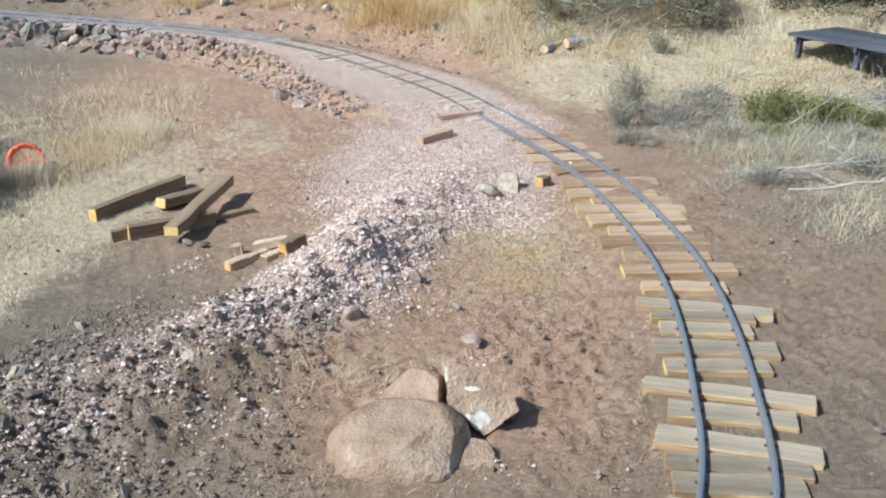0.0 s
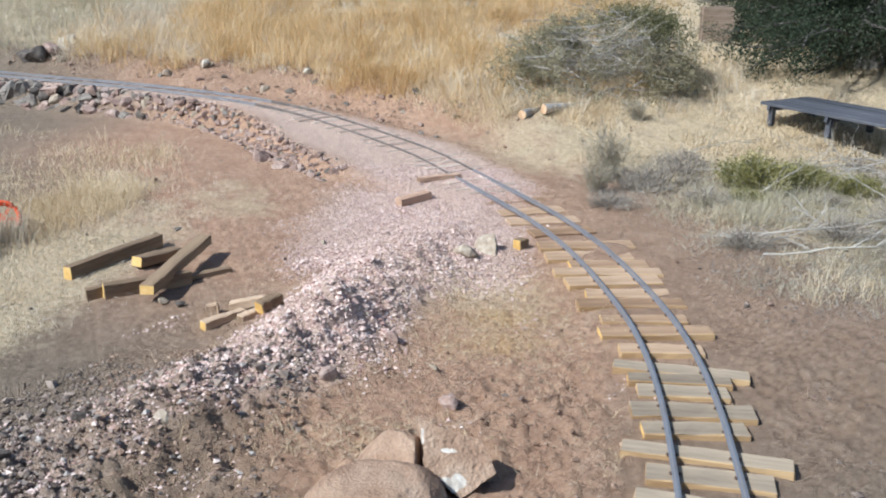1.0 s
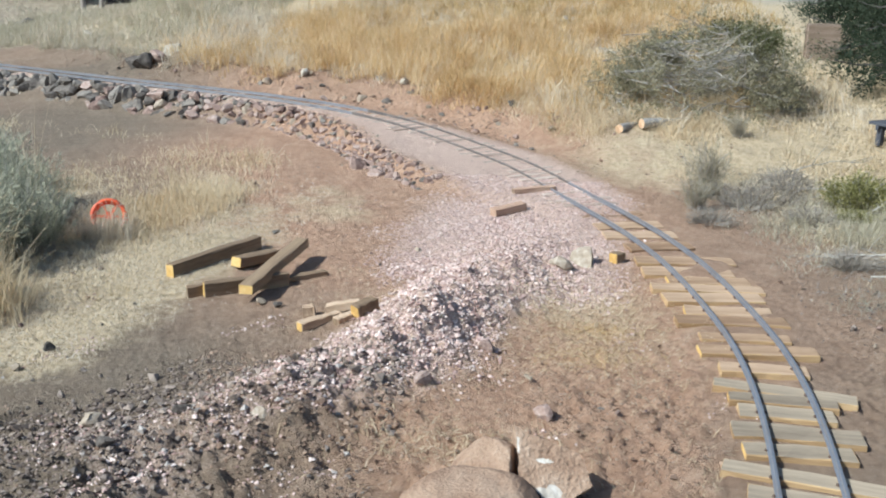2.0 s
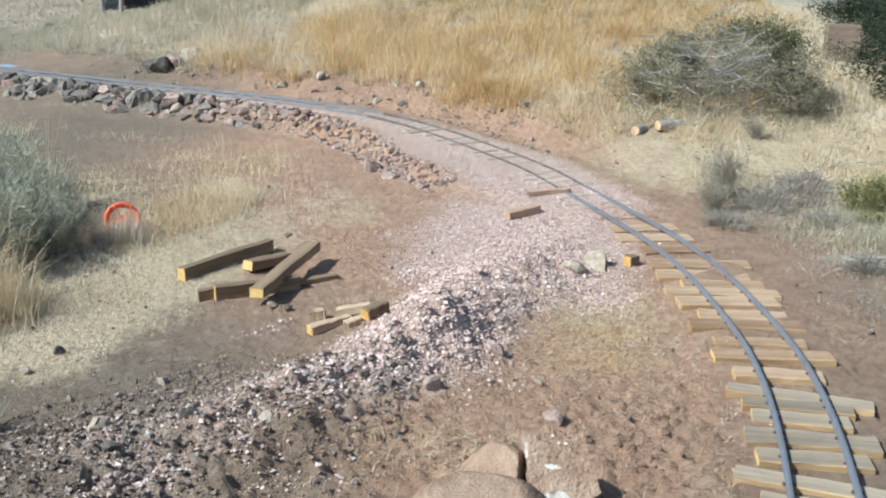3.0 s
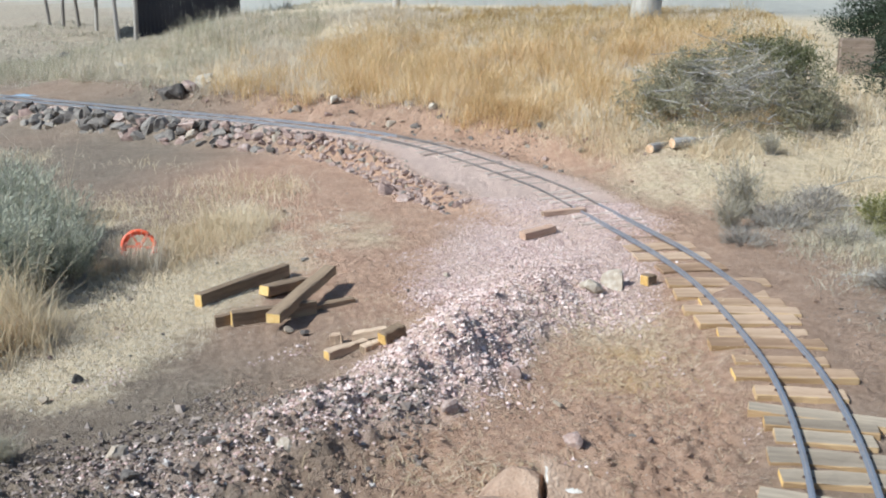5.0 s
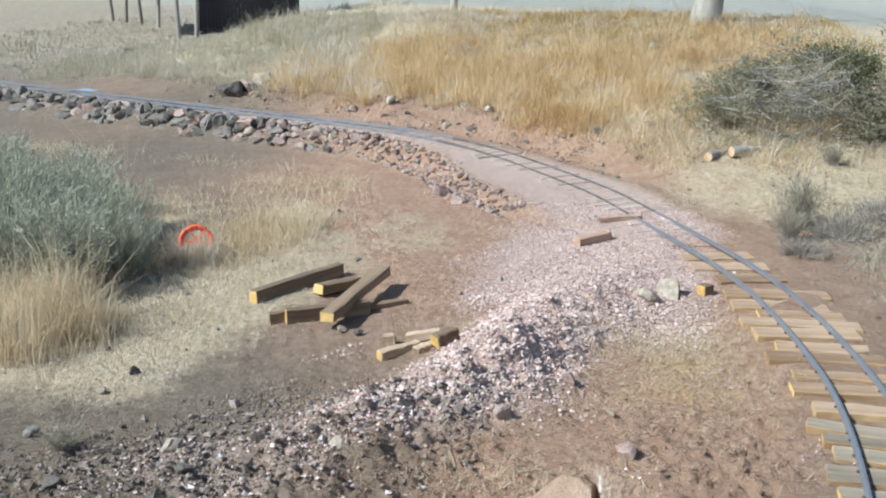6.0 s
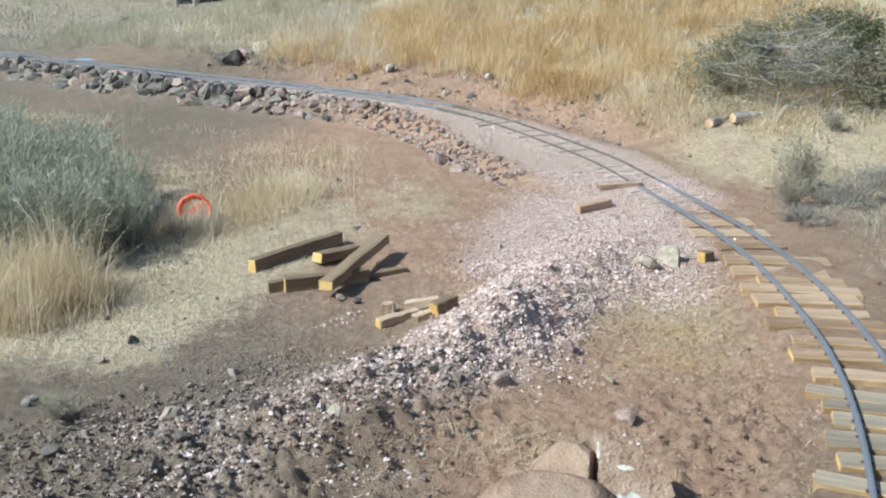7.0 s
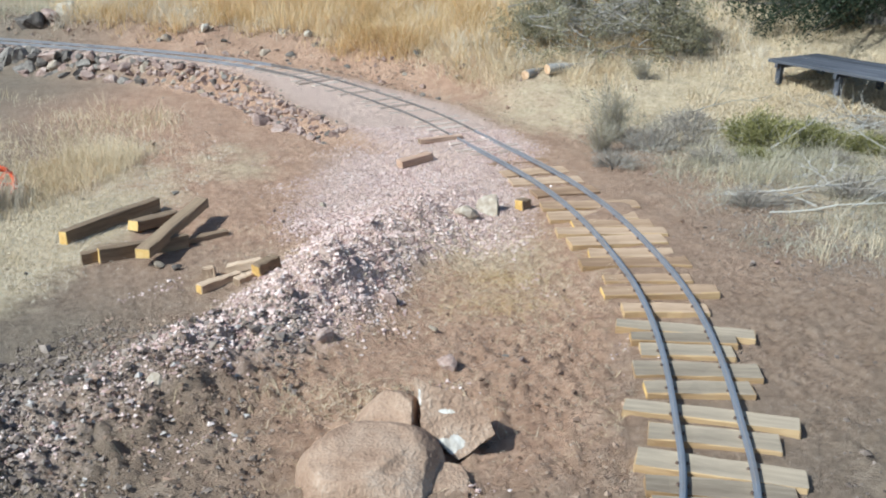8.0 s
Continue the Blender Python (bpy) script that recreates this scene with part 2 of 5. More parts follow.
def land(x, y):
    """The height of the ground."""
    x, y = np.asarray(x, float), np.asarray(y, float)
    shape = x.shape
    x, y = x.ravel(), y.ravel()
    num, d = to_line(x, y, TRACK, SIDE)
    bed = TRACK[num, 2]
    # the bed's inner shoulder is wide where the bend begins, and narrow further on
    shoulder = 0.45 + 0.85 * smooth(12.5, 14.2, TRACK[num, 1]) * (1 - smooth(15.0, 19.0, TRACK[num, 1]))
    inner = bed * (1 - smooth(shoulder, shoulder + 0.42, -d))
    up = smooth(13.5, 17.5, y)
    near_x = (1 - 0.6 * smooth(8, 16, x)) * (1 - 0.62 * smooth(-12.5, -18, x + 0.06 * (y - 36)))
    outer = bed * (1 - 0.5 * smooth(0.6, 1.2, d)) + (0.42 * smooth(1.0, 2.4, d) * up + 1.15 * smooth(1.5, 21, d) * smooth(14, 20, y)) * near_x
    z = np.where(d < 0, inner, outer)
    n2, d2 = to_line(x, y, HEAP, HEAP_SIDE)
    flank = np.where(d2 > 0, 0.50, 0.52 + 0.25 * (1 - smooth(5.2, 7.2, y)))
    z = z + HEAP[n2, 2] * np.exp(-(np.abs(d2 / flank) ** np.where(d2 > 0, 2.2, 1.8))) * (1 + 0.20 * wobble(x, y, 4.1) + 0.15 * wobble(x, y, 9, 3) + 0.10 * wobble(x, y, 21, 5))
    calm = smooth(0.25, 0.7, np.abs(d))
    z = z + calm * (0.030 * wobble(x, y, 1.1) + 0.012 * wobble(x, y, 4.3, 1) + 0.007 * wobble(x, y, 13, 2) + 0.005 * wobble(x, y, 29, 5) + 0.004 * wobble(x, y, 47, 7))
    dug = np.exp(-(((x - 0.75) / 0.7) ** 4 + ((y - 5.6) / 1.5) ** 4)) + np.exp(-(((x + 3.2) / 1.2) ** 4 + ((y - 4.9) / 1.0) ** 4)) + 0.5 * np.exp(-(((x + 0.9) / 0.6) ** 2 + ((y - 5.7) / 0.7) ** 2))
    dug = dug + 0.7 * np.exp(-(((x - 3.0) / 0.8) ** 4 + ((y - 6.0) / 2.4) ** 4))
    near = smooth(-7.5, -6.0, x) * (1 - smooth(4.0, 5.0, x)) * (1 - smooth(12.0, 15.0, y))
    loose = np.clip(dug + 0.9 * np.exp(-(((x + 1.3) / 1.2) ** 4 + ((y - 5.3) / 0.9) ** 4)) + 0.35 * np.exp(-(((x - 0.4) / 1.0) ** 4 + ((y - 7.6) / 1.6) ** 4)) + 0.35 * np.maximum(wobble(x, y, 1.9, 31), 0), 0, 1.2)
    lumps = np.abs(crumb(x, y, 11, 1)) + 0.6 * np.abs(crumb(x + 0.3 * y, y - 0.3 * x, 23, 2)) - 0.55
    z = z + calm * near * (0.010 + 0.050 * loose) * lumps
    z = z + 0.045 * near * np.exp(-((d2 / 0.7) ** 2)) * (crumb(x, y, 7, 5) * 0.6 + np.abs(crumb(x, y, 16, 6)))
    z = z + calm * 1.2 * dug * (0.016 * wobble(x, y, 9, 11) + 0.014 * wobble(x, y, 19, 12) + 0.010 * wobble(x, y, 37, 13))
    z = z + 0.062 * np.exp(-((d / 0.62) ** 4)) * (0.5 + 0.5 * smooth(6.9, 8.2, y)) * (1 - smooth(10.2, 11.6, y)) * (x > 0) * (0.75 + 0.5 * wobble(x, y, 3.1, 9))
    rough = smooth(1.5, 5, d) * up
    z = z + 0.38 * np.exp(-(((x + 10) / 4.5) ** 2 + ((y - 38) / 5.5) ** 2))
    cut = smooth(0.8, 1.3, d) * (1 - smooth(2.6, 3.4, d)) * up
    z = z + cut * (0.035 * wobble(x, y, 4.3, 21) + 0.03 * wobble(x, y, 9, 22))
    z = z + rough * (0.06 * wobble(x, y, 0.7, 3) + 0.03 * wobble(x, y, 2.3, 4))
    return z.reshape(shape)


def zones(x, y):
    """How far the ground is gravel, straw litter and road at a place."""
    x, y = np.asarray(x, float).ravel(), np.asarray(y, float).ravel()
    num, d = to_line(x, y, TRACK, SIDE)
    n2, d2 = to_line(x, y, HEAP)
    gravel = 1.15 * np.exp(-((d2 / (0.60 + 0.35 * smooth(8.0, 10.5, HEAP[n2, 1]) + 0.3 * (1 - smooth(4.8, 6.2, HEAP[n2, 1])))) ** 2.4))
    gravel = gravel * (1 - (0.78 - 0.4 * wobble(x, y, 2.4, 3)) * (1 - smooth(5.4, 7.0, y)))
    fan = np.exp(-(((x + 0.35) / 1.35) ** 4 + ((y - 10.9) / 2.2) ** 4))
    gravel = np.maximum(gravel, 0.95 * fan * (d < 0.2))
    gravel = np.maximum(gravel, 0.85 * smooth(-1.45, -0.6, -np.abs(d + 0.3) - 0.75 * smooth(15.5, 18.0, TRACK[num, 1])) * smooth(11.5, 13, TRACK[num, 1]))
    straw = (0.75 - 0.35 * smooth(-13, -17, x)) * smooth(2.2, 3.6, d) * smooth(13, 16, y)
    straw = np.maximum(straw, 0.75 * np.exp(-(((x - 3.4 - 0.12 * (y - 15)) / 3.2) ** 4 + ((y - 15.5) / 2.2) ** 4)))
    straw = np.maximum(straw, 0.5 * smooth(1.2, 2.6, d) * (y < 14) * smooth(7.5, 9.5, y))
    band = np.abs((x + 4.6) - 0.18 * (y - 9))
    straw = np.maximum(straw, 0.85 * (1 - smooth(0.8, 1.8, band)) * smooth(6.0, 7.0, y) * (1 - smooth(10.0, 12.5, y)))
    straw = np.maximum(straw, 0.6 * smooth(-5.6, -6.5, x) * (1 - smooth(12.5, 15.5, y + 0.2 * (x + 8))))
    straw = np.maximum(straw, (0.5 + 0.3 * wobble(x, y, 2.7, 8)) * np.exp(-(((x + 3.6 + 0.25 * (y - 12)) / 1.5) ** 4 + ((y - 12.2) / 1.2) ** 4)))
    straw = np.maximum(straw, 0.45 * np.exp(-(((x - 0.5) / 0.9) ** 2 + ((y - 8.7) / 0.7) ** 2)))
    road = 0.22 * smooth(-12, -18, x) * smooth(24, 28, y) + smooth(-1.5, 1.5, (y - 50) + 1.15 * (x + 6.35) + 1.2 * wobble(x, y, 0.5)) * smooth(30, 33, y)
    return np.clip(gravel, 0, 1), np.clip(straw, 0, 1), np.clip(road, 0, 1)


def lens_tinted_soil(x, y):
    """Where the lens's pinker middle is put into the soil's colour."""
    x, y = np.ravel(x), np.ravel(y)
    front = 0.95 * np.exp(-(((x + 0.05) / 1.15) ** 4 + ((y - 6.9) / 2.4) ** 4))
    n, d = to_line(x, y, TRACK, SIDE)
    front = front + (0.62 - 0.45 * smooth(-5.5, -9, x)) * smooth(0.4, 0.9, d) * (1 - smooth(2.6, 3.8, d)) * smooth(13, 15, y)
    return np.clip(front + 1.25 * np.exp(-((((x + 1.3 + 0.4 * (y - 12)) / 4.2) ** 2 + ((y - 12.8) / 6.6) ** 2) ** 1.5)) + 0.2 * wobble(x, y, 0.9, 6), 0, 1)


def axis(lo, hi, step, far):
    """Steps that are even from lo to hi and widen beyond, out to far."""
    mid = list(np.arange(lo, hi, step))
    a, b, g = [lo], [hi], step
    while b[-1] < far:
        g *= 1.07 if g < 0.3 else 1.12
        a.append(a[-1] - g)
        b.append(b[-1] + g)
    return np.array(a[:0:-1] + mid + b)


def sheet():
    xs, ys = axis(-6.6, 4.6, 0.031, 1500), axis(3.8, 13.2, 0.031, 1500)
    gx, gy = np.meshgrid(xs, ys)
    gz = land(gx, gy)
    verts = np.stack([gx.ravel(), gy.ravel(), gz.ravel()], 1)
    w, h = len(xs), len(ys)
    i = (np.arange(h - 1)[:, None] * w + np.arange(w - 1)[None, :]).ravel()
    faces = np.stack([i, i + 1, i + 1 + w, i + w], 1)
    me = bpy.data.meshes.new("ground")
    me.from_pydata(verts.tolist(), [], faces.tolist())
    a = me.color_attributes.new("zone", "FLOAT_COLOR", "POINT")
    g, s, r = zones(gx, gy)
    a.data.foreach_set("color", np.stack([g, s, r, lens_tinted_soil(gx, gy)], 1).astype(np.float32).ravel())
    me.polygons.foreach_set("use_smooth", np.ones(len(me.polygons), bool))
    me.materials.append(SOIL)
    return tagged(new("ground", me), "bare brown soil with gravel, straw litter and a grassy bank", "ground", kind="structure")


sheet()

# ---- building blocks ----


def at_land(x, y):
    return float(land(np.array([x]), np.array([y]))[0])


def part(name, bm, material, parent=None, label="", smooth_shade=False):
    me = bpy.data.meshes.new(name)
    bm.to_mesh(me)
    bm.free()
    for m in material if isinstance(material, (list, tuple)) else [material]:
        me.materials.append(m)
    if smooth_shade:
        for p in me.polygons:
            p.use_smooth = True
    ob = new(name, me)
    ob.parent = parent
    return tagged(ob, label)


def beam_mesh(length, width, height, seed=0, wear=0.004, weathered=False):
    """A sawn timber along x with worn edges; its ends take the second material, a weathered top the third."""
    r = random.Random(seed)
    bm = bmesh.new()
    bmesh.ops.create_cube(bm, size=1)
    bmesh.ops.scale(bm, vec=(length, width, height), verts=bm.verts)
    bmesh.ops.translate(bm, vec=(0, 0, height / 2), verts=bm.verts)
    long_edges = [e for e in bm.edges if abs((e.verts[0].co - e.verts[1].co).x) > length * 0.9]
    bmesh.ops.subdivide_edges(bm, edges=long_edges, cuts=5)
    sharp = [e for e in bm.edges if len(e.link_faces) == 2 and e.calc_face_angle() > 0.5]
    bmesh.ops.bevel(bm, geom=sharp, offset=min(width, height) * 0.07, segments=1, affect="EDGES", clamp_overlap=True)
    for v in bm.verts:
        v.co += Vector([r.uniform(-wear, wear) for _ in range(3)])
    bm.normal_update()
    for f in bm.faces:
        if abs(f.normal.x) > 0.9:
            f.material_index = 1
        elif weathered and f.normal.z > 0.9:
            f.material_index = 2
    return bm


def rock_mesh(seed, size, detail=3, flat=0.25, rough=0.22):
    """A broken stone: a lumpy ball cut by random planes, then roughened."""
    r = random.Random(seed)
    bm = bmesh.new()
    bmesh.ops.create_icosphere(bm, subdivisions=detail, radius=1)
    planes = [(Vector((r.gauss(0, 1), r.gauss(0, 1), r.gauss(0, 0.8))).normalized(), r.uniform(0.3, 0.7)) for _ in range(8)]
    o = Vector((r.uniform(0, 50), r.uniform(0, 50), r.uniform(0, 50)))
    for v in bm.verts:
        p = v.co.copy()
        for n, k in planes:
            q = p.dot(n)
            if q > k:
                p -= n * (q - k) * 0.97
        p += v.co * (noise.noise(v.co * 1.3 + o) * rough + noise.noise(v.co * 3.7 + o) * rough * 0.35)
        v.co = Vector((p.x * size[0], p.y * size[1], p.z * size[2]))
    low = min(v.co.z for v in bm.verts)
    for v in bm.verts:
        v.co.z = max(v.co.z, low * (1 - flat))
    return bm


def tube(bm, points, r0, r1, sides=5):
    """A tapered branch through points."""
    last = None
    pts = [Vector(p) for p in points]
    for k, p in enumerate(pts):
        d = (pts[min(k + 1, len(pts) - 1)] - pts[max(k - 1, 0)]).normalized()
        a = d.orthogonal().normalized()
        b = d.cross(a)
        r = r0 + (r1 - r0) * k / (len(pts) - 1)
        ring = [bm.verts.new(p + (a * math.cos(q) + b * math.sin(q)) * r) for q in (2 * math.pi * j / sides for j in range(sides))]
        if last:
            for j in range(sides):
                bm.faces.new((last[j - 1], last[j], ring[j], ring[j - 1]))
        else:
            bm.faces.new(ring[::-1])
        last = ring
    bm.faces.new(last)


def soup(name, verts, faces, material, label, category, kind="stuff", parent=None):
    me = bpy.data.meshes.new(name)
    me.from_pydata(np.asarray(verts).tolist(), [], np.asarray(faces).tolist())
    me.materials.append(material)
    ob = new(name, me)
    ob.parent = parent
    return tagged(ob, label, category, kind=kind)


# ---- the track ----
track = tagged(new("railway_track"), "narrow gauge steel railway track on rough-sawn wooden ties", "railway track")
LIFT = 0.066 - 0.082 * smooth(10.8, 13.5, TRACK[:, 1]) + 0.03 * smooth(16.0, 18.5, TRACK[:, 1])


def rail(sign):
    """A flat-bottomed rail swept along the track."""
    prof = [(-0.022, 0), (0.022, 0), (0.022, 0.005), (0.005, 0.011), (0.005, 0.030), (0.0115, 0.034), (0.0115, 0.043), (0.008, 0.046), (-0.008, 0.046), (-0.0115, 0.043), (-0.0115, 0.034), (-0.005, 0.030), (-0.005, 0.011), (-0.022, 0.005)]
    bm = bmesh.new()
    last = None
    for p, s, up in zip(TRACK, SIDE, LIFT):
        ring = [bm.verts.new((p[0] + s[0] * (sign * (GAUGE / 2 + 0.0115) + a), p[1] + s[1] * (sign * (GAUGE / 2 + 0.0115) + a), p[2] + up + b)) for a, b in prof]
        if last:
            for k in range(len(ring)):
                f = bm.faces.new((last[k], last[k - 1], ring[k - 1], ring[k]))
                f.material_index = int(13.4 < p[1] < 17.6)
        last = ring
    return part("rail", bm, [RAIL, DUSTRAIL], track)


rail(-1), rail(1)
# ties that lie open on the soil: middle of the front edge x, y, length, turn, width, height
TIES = [(1.50, 4.05, 0.86, -8, 0.12, 0.068), (1.52, 4.32, 0.74, -6, 0.13, 0.066), (1.56, 4.55, 0.83, -9, 0.12, 0.07), (1.60, 4.75, 0.97, -16, 0.12, 0.066), (1.66, 5.10, 0.80, -12, 0.125, 0.066), (1.71, 5.41, 1.11, -15, 0.10, 0.066),
        (1.74, 5.75, 0.73, -2, 0.11, 0.066), (1.79, 6.02, 0.88, -5, 0.13, 0.066), (1.79, 6.34, 0.68, -5, 0.12, 0.066), (1.81, 6.57, 0.79, -6, 0.10, 0.066), (1.85, 6.75, 1.05, -13, 0.10, 0.066), (1.80, 7.14, 0.69, -2, 0.11, 0.066),
        (1.84, 7.52, 0.98, 2, 0.11, 0.066), (1.79, 7.83, 0.77, 1, 0.10, 0.066), (1.75, 8.19, 1.0, 2, 0.10, 0.066), (1.76, 8.44, 0.80, -1, 0.10, 0.066), (1.70, 8.81, 0.95, 6, 0.11, 0.066), (1.67, 9.09, 1.1, 1, 0.11, 0.066),
        (1.72, 9.32, 0.82, 3, 0.11, 0.066), (1.56, 9.58, 0.93, 3, 0.12, 0.066), (1.58, 9.96, 1.05, 3, 0.11, 0.066), (1.40, 10.50, 0.75, 14, 0.12, 0.066), (1.22, 10.98, 0.86, 9, 0.12, 0.064), (1.14, 11.45, 0.83, 16, 0.12, 0.06), (0.95, 11.98, 0.82, 20, 0.12, 0.055)]
for k, (x, y, length, turn, width, high) in enumerate(TIES):
    width = min((1.75 if y < 7.9 else 2.4) * width, TIES[k + 1][1] - y - 0.015 if k + 1 < len(TIES) and TIES[k + 1][1] - y > 0.16 else 0.17)
    high += 0.004 * math.sin(2.3 * k)
    ob = part("tie", beam_mesh(length, width, high, seed=k, wear=0.005, weathered=True), [TIE, CUT if k % 3 == 0 else TIE, TIETOP if y < 7.0 else BURIED] if y < 10.4 else [BURIED] * 3, track)
    a = radians(turn)
    ob.matrix_world = pose(x - math.sin(a) * width / 2, y + math.cos(a) * width / 2, TRACK[int(np.argmin((TRACK[:, 1] - y) ** 2 + (TRACK[:, 0] - x) ** 2)), 2] - 0.004 - 0.04 * float(smooth(10.4, 11.6, y)), 0, random.uniform(-0.4, 0.4), turn)

# a spike head on each side of the rail's foot, on every open tie
SPIKE = mat("rusty_spike", [(0.3, (0.09, 0.06, 0.05)), (0.7, (0.19, 0.13, 0.10))], scale=20, rough=0.7, metal=0.4, bump=0.2)
bm = bmesh.new()
bmesh.ops.create_cone(bm, cap_ends=True, segments=8, radius1=0.011, radius2=0.008, depth=0.014)
spike_data = bpy.data.meshes.new("spike")
bm.to_mesh(spike_data)
bm.free()
spike_data.materials.append(SPIKE)
for x, y, length, turn, width, high in TIES[:21]:
    k = int(np.argmin((TRACK[:, 1] - y - width * 0.65) ** 2 + (TRACK[:, 0] - x) ** 2))
    p, sd = TRACK[k], SIDE[k]
    for sign in (-1, 1):
        for foot in (-0.031, 0.031):
            off = sign * (GAUGE / 2 + 0.0115) + foot
            ob = new("spike", spike_data)
            ob.parent = track
            ob.matrix_world = pose(p[0] + sd[0] * off, p[1] + sd[1] * off, p[2] + LIFT[k] + 0.006, random.uniform(-8, 8), random.uniform(-8, 8), 0)
# joint bars bolted to both rails at the bend
k = int(np.argmax(TRACK[:, 1] > 13.35))
for sign in (-1, 1):
    bm = bmesh.new()
    off = sign * (GAUGE / 2 + 0.0115) + 0.011
    tube(bm, [(TRACK[j, 0] + SIDE[j, 0] * off, TRACK[j, 1] + SIDE[j, 1] * off, TRACK[j, 2] + LIFT[j] + 0.022) for j in range(k, k + 5)], 0.011, 0.011, 6)
    part("joint_bar", bm, SPIKE, track, "dark rusty joint bar")
# ties further back along the open track
k = 6
while TRACK[k, 1] < 3.8:
    p, sd = TRACK[k], SIDE[k]
    ob = part("tie", beam_mesh(0.82, 0.15, 0.066, seed=300 + k, wear=0.005, weathered=True), [TIE, TIE, TIETOP], track)
    ob.matrix_world = pose(p[0], p[1], p[2] - 0.004, 0, 0, math.degrees(math.atan2(sd[1], sd[0])) + 5 * math.sin(k))
    k += 2 + k % 2
# ties further on are sunk into the dusty bed, with only their tops showing
k = int(np.argmax(TRACK[:, 1] > 12.45))
sunk = random.Random(12)
while TRACK[k, 0] > -9:
    p, sd = TRACK[k], SIDE[k]
    ob = part("tie", beam_mesh(sunk.uniform(0.62, 0.9), 0.11, 0.07, k), [SUNK, SUNK], track)
    off = sunk.uniform(-0.07, 0.07)
    ob.matrix_world = pose(p[0] + sd[0] * off, p[1] + sd[1] * off, p[2] - 0.068 + sunk.uniform(-0.006, 0.010), 0, 0, math.degrees(math.atan2(sd[1], sd[0])) + sunk.uniform(-6, 6))
    k += sunk.choice((2, 2, 3))

# ---- boulders ----


def boulder(name, seed, size, x, y, z, turn, material, label, cuts, tilt=(0, 0), rough=0.10, detail=5):
    """A weathered block: a full ball flattened by the given planes, then pitted."""
    r = random.Random(seed)
    bm = bmesh.new()
    bmesh.ops.create_icosphere(bm, subdivisions=detail, radius=1)
    o = Vector((seed, 2 * seed, 3 * seed))
    for v in bm.verts:
        p = Vector([math.copysign(abs(c) ** 0.78, c) for c in v.co])
        for n, k, hard in cuts:
            n = Vector(n).normalized()
            q = p.dot(n)
            if q > k:
                p -= n * (q - k) * hard
        p += v.co * (noise.noise(v.co * 1.1 + o) * rough + noise.noise(v.co * 3.1 + o) * rough * 0.4 + noise.noise(v.co * 9 + o) * rough * 0.22 + noise.noise(v.co * 21 + o) * rough * 0.12)
        v.co = Vector((p.x * size[0], p.y * size[1], p.z * size[2]))
    ob = part(name, bm, material, None, label, smooth_shade=True)
    ob.matrix_world = pose(x, y, z, tilt[0], tilt[1], turn)
    return tagged(ob, category="rock")


boulder("boulder", 11, (0.44, 0.39, 0.33), -0.42, 4.86, -0.04, 0, BOULDER, "large rounded tan sandstone boulder half sunk in soil", [((-0.1, -0.15, 1), 0.80, 0.9), ((0.45, -0.55, 0.8), 0.94, 0.9), ((1, -0.3, 0.3), 0.95, 0.95), ((-0.9, -0.5, 0.35), 1.05, 0.85), ((-0.7, 0.5, 0.7), 0.98, 0.8)], rough=0.075, detail=6)
boulder("boulder", 14, (0.31, 0.24, 0.33), -0.36, 5.27, -0.02, -8, BOULDER, "tan sandstone block leaning behind a larger boulder", [((1, 0, 0.1), 0.66, 0.97), ((-0.2, -0.5, 1), 0.70, 0.97), ((-0.8, 0.1, 0.75), 0.70, 0.96)], rough=0.10, detail=6)


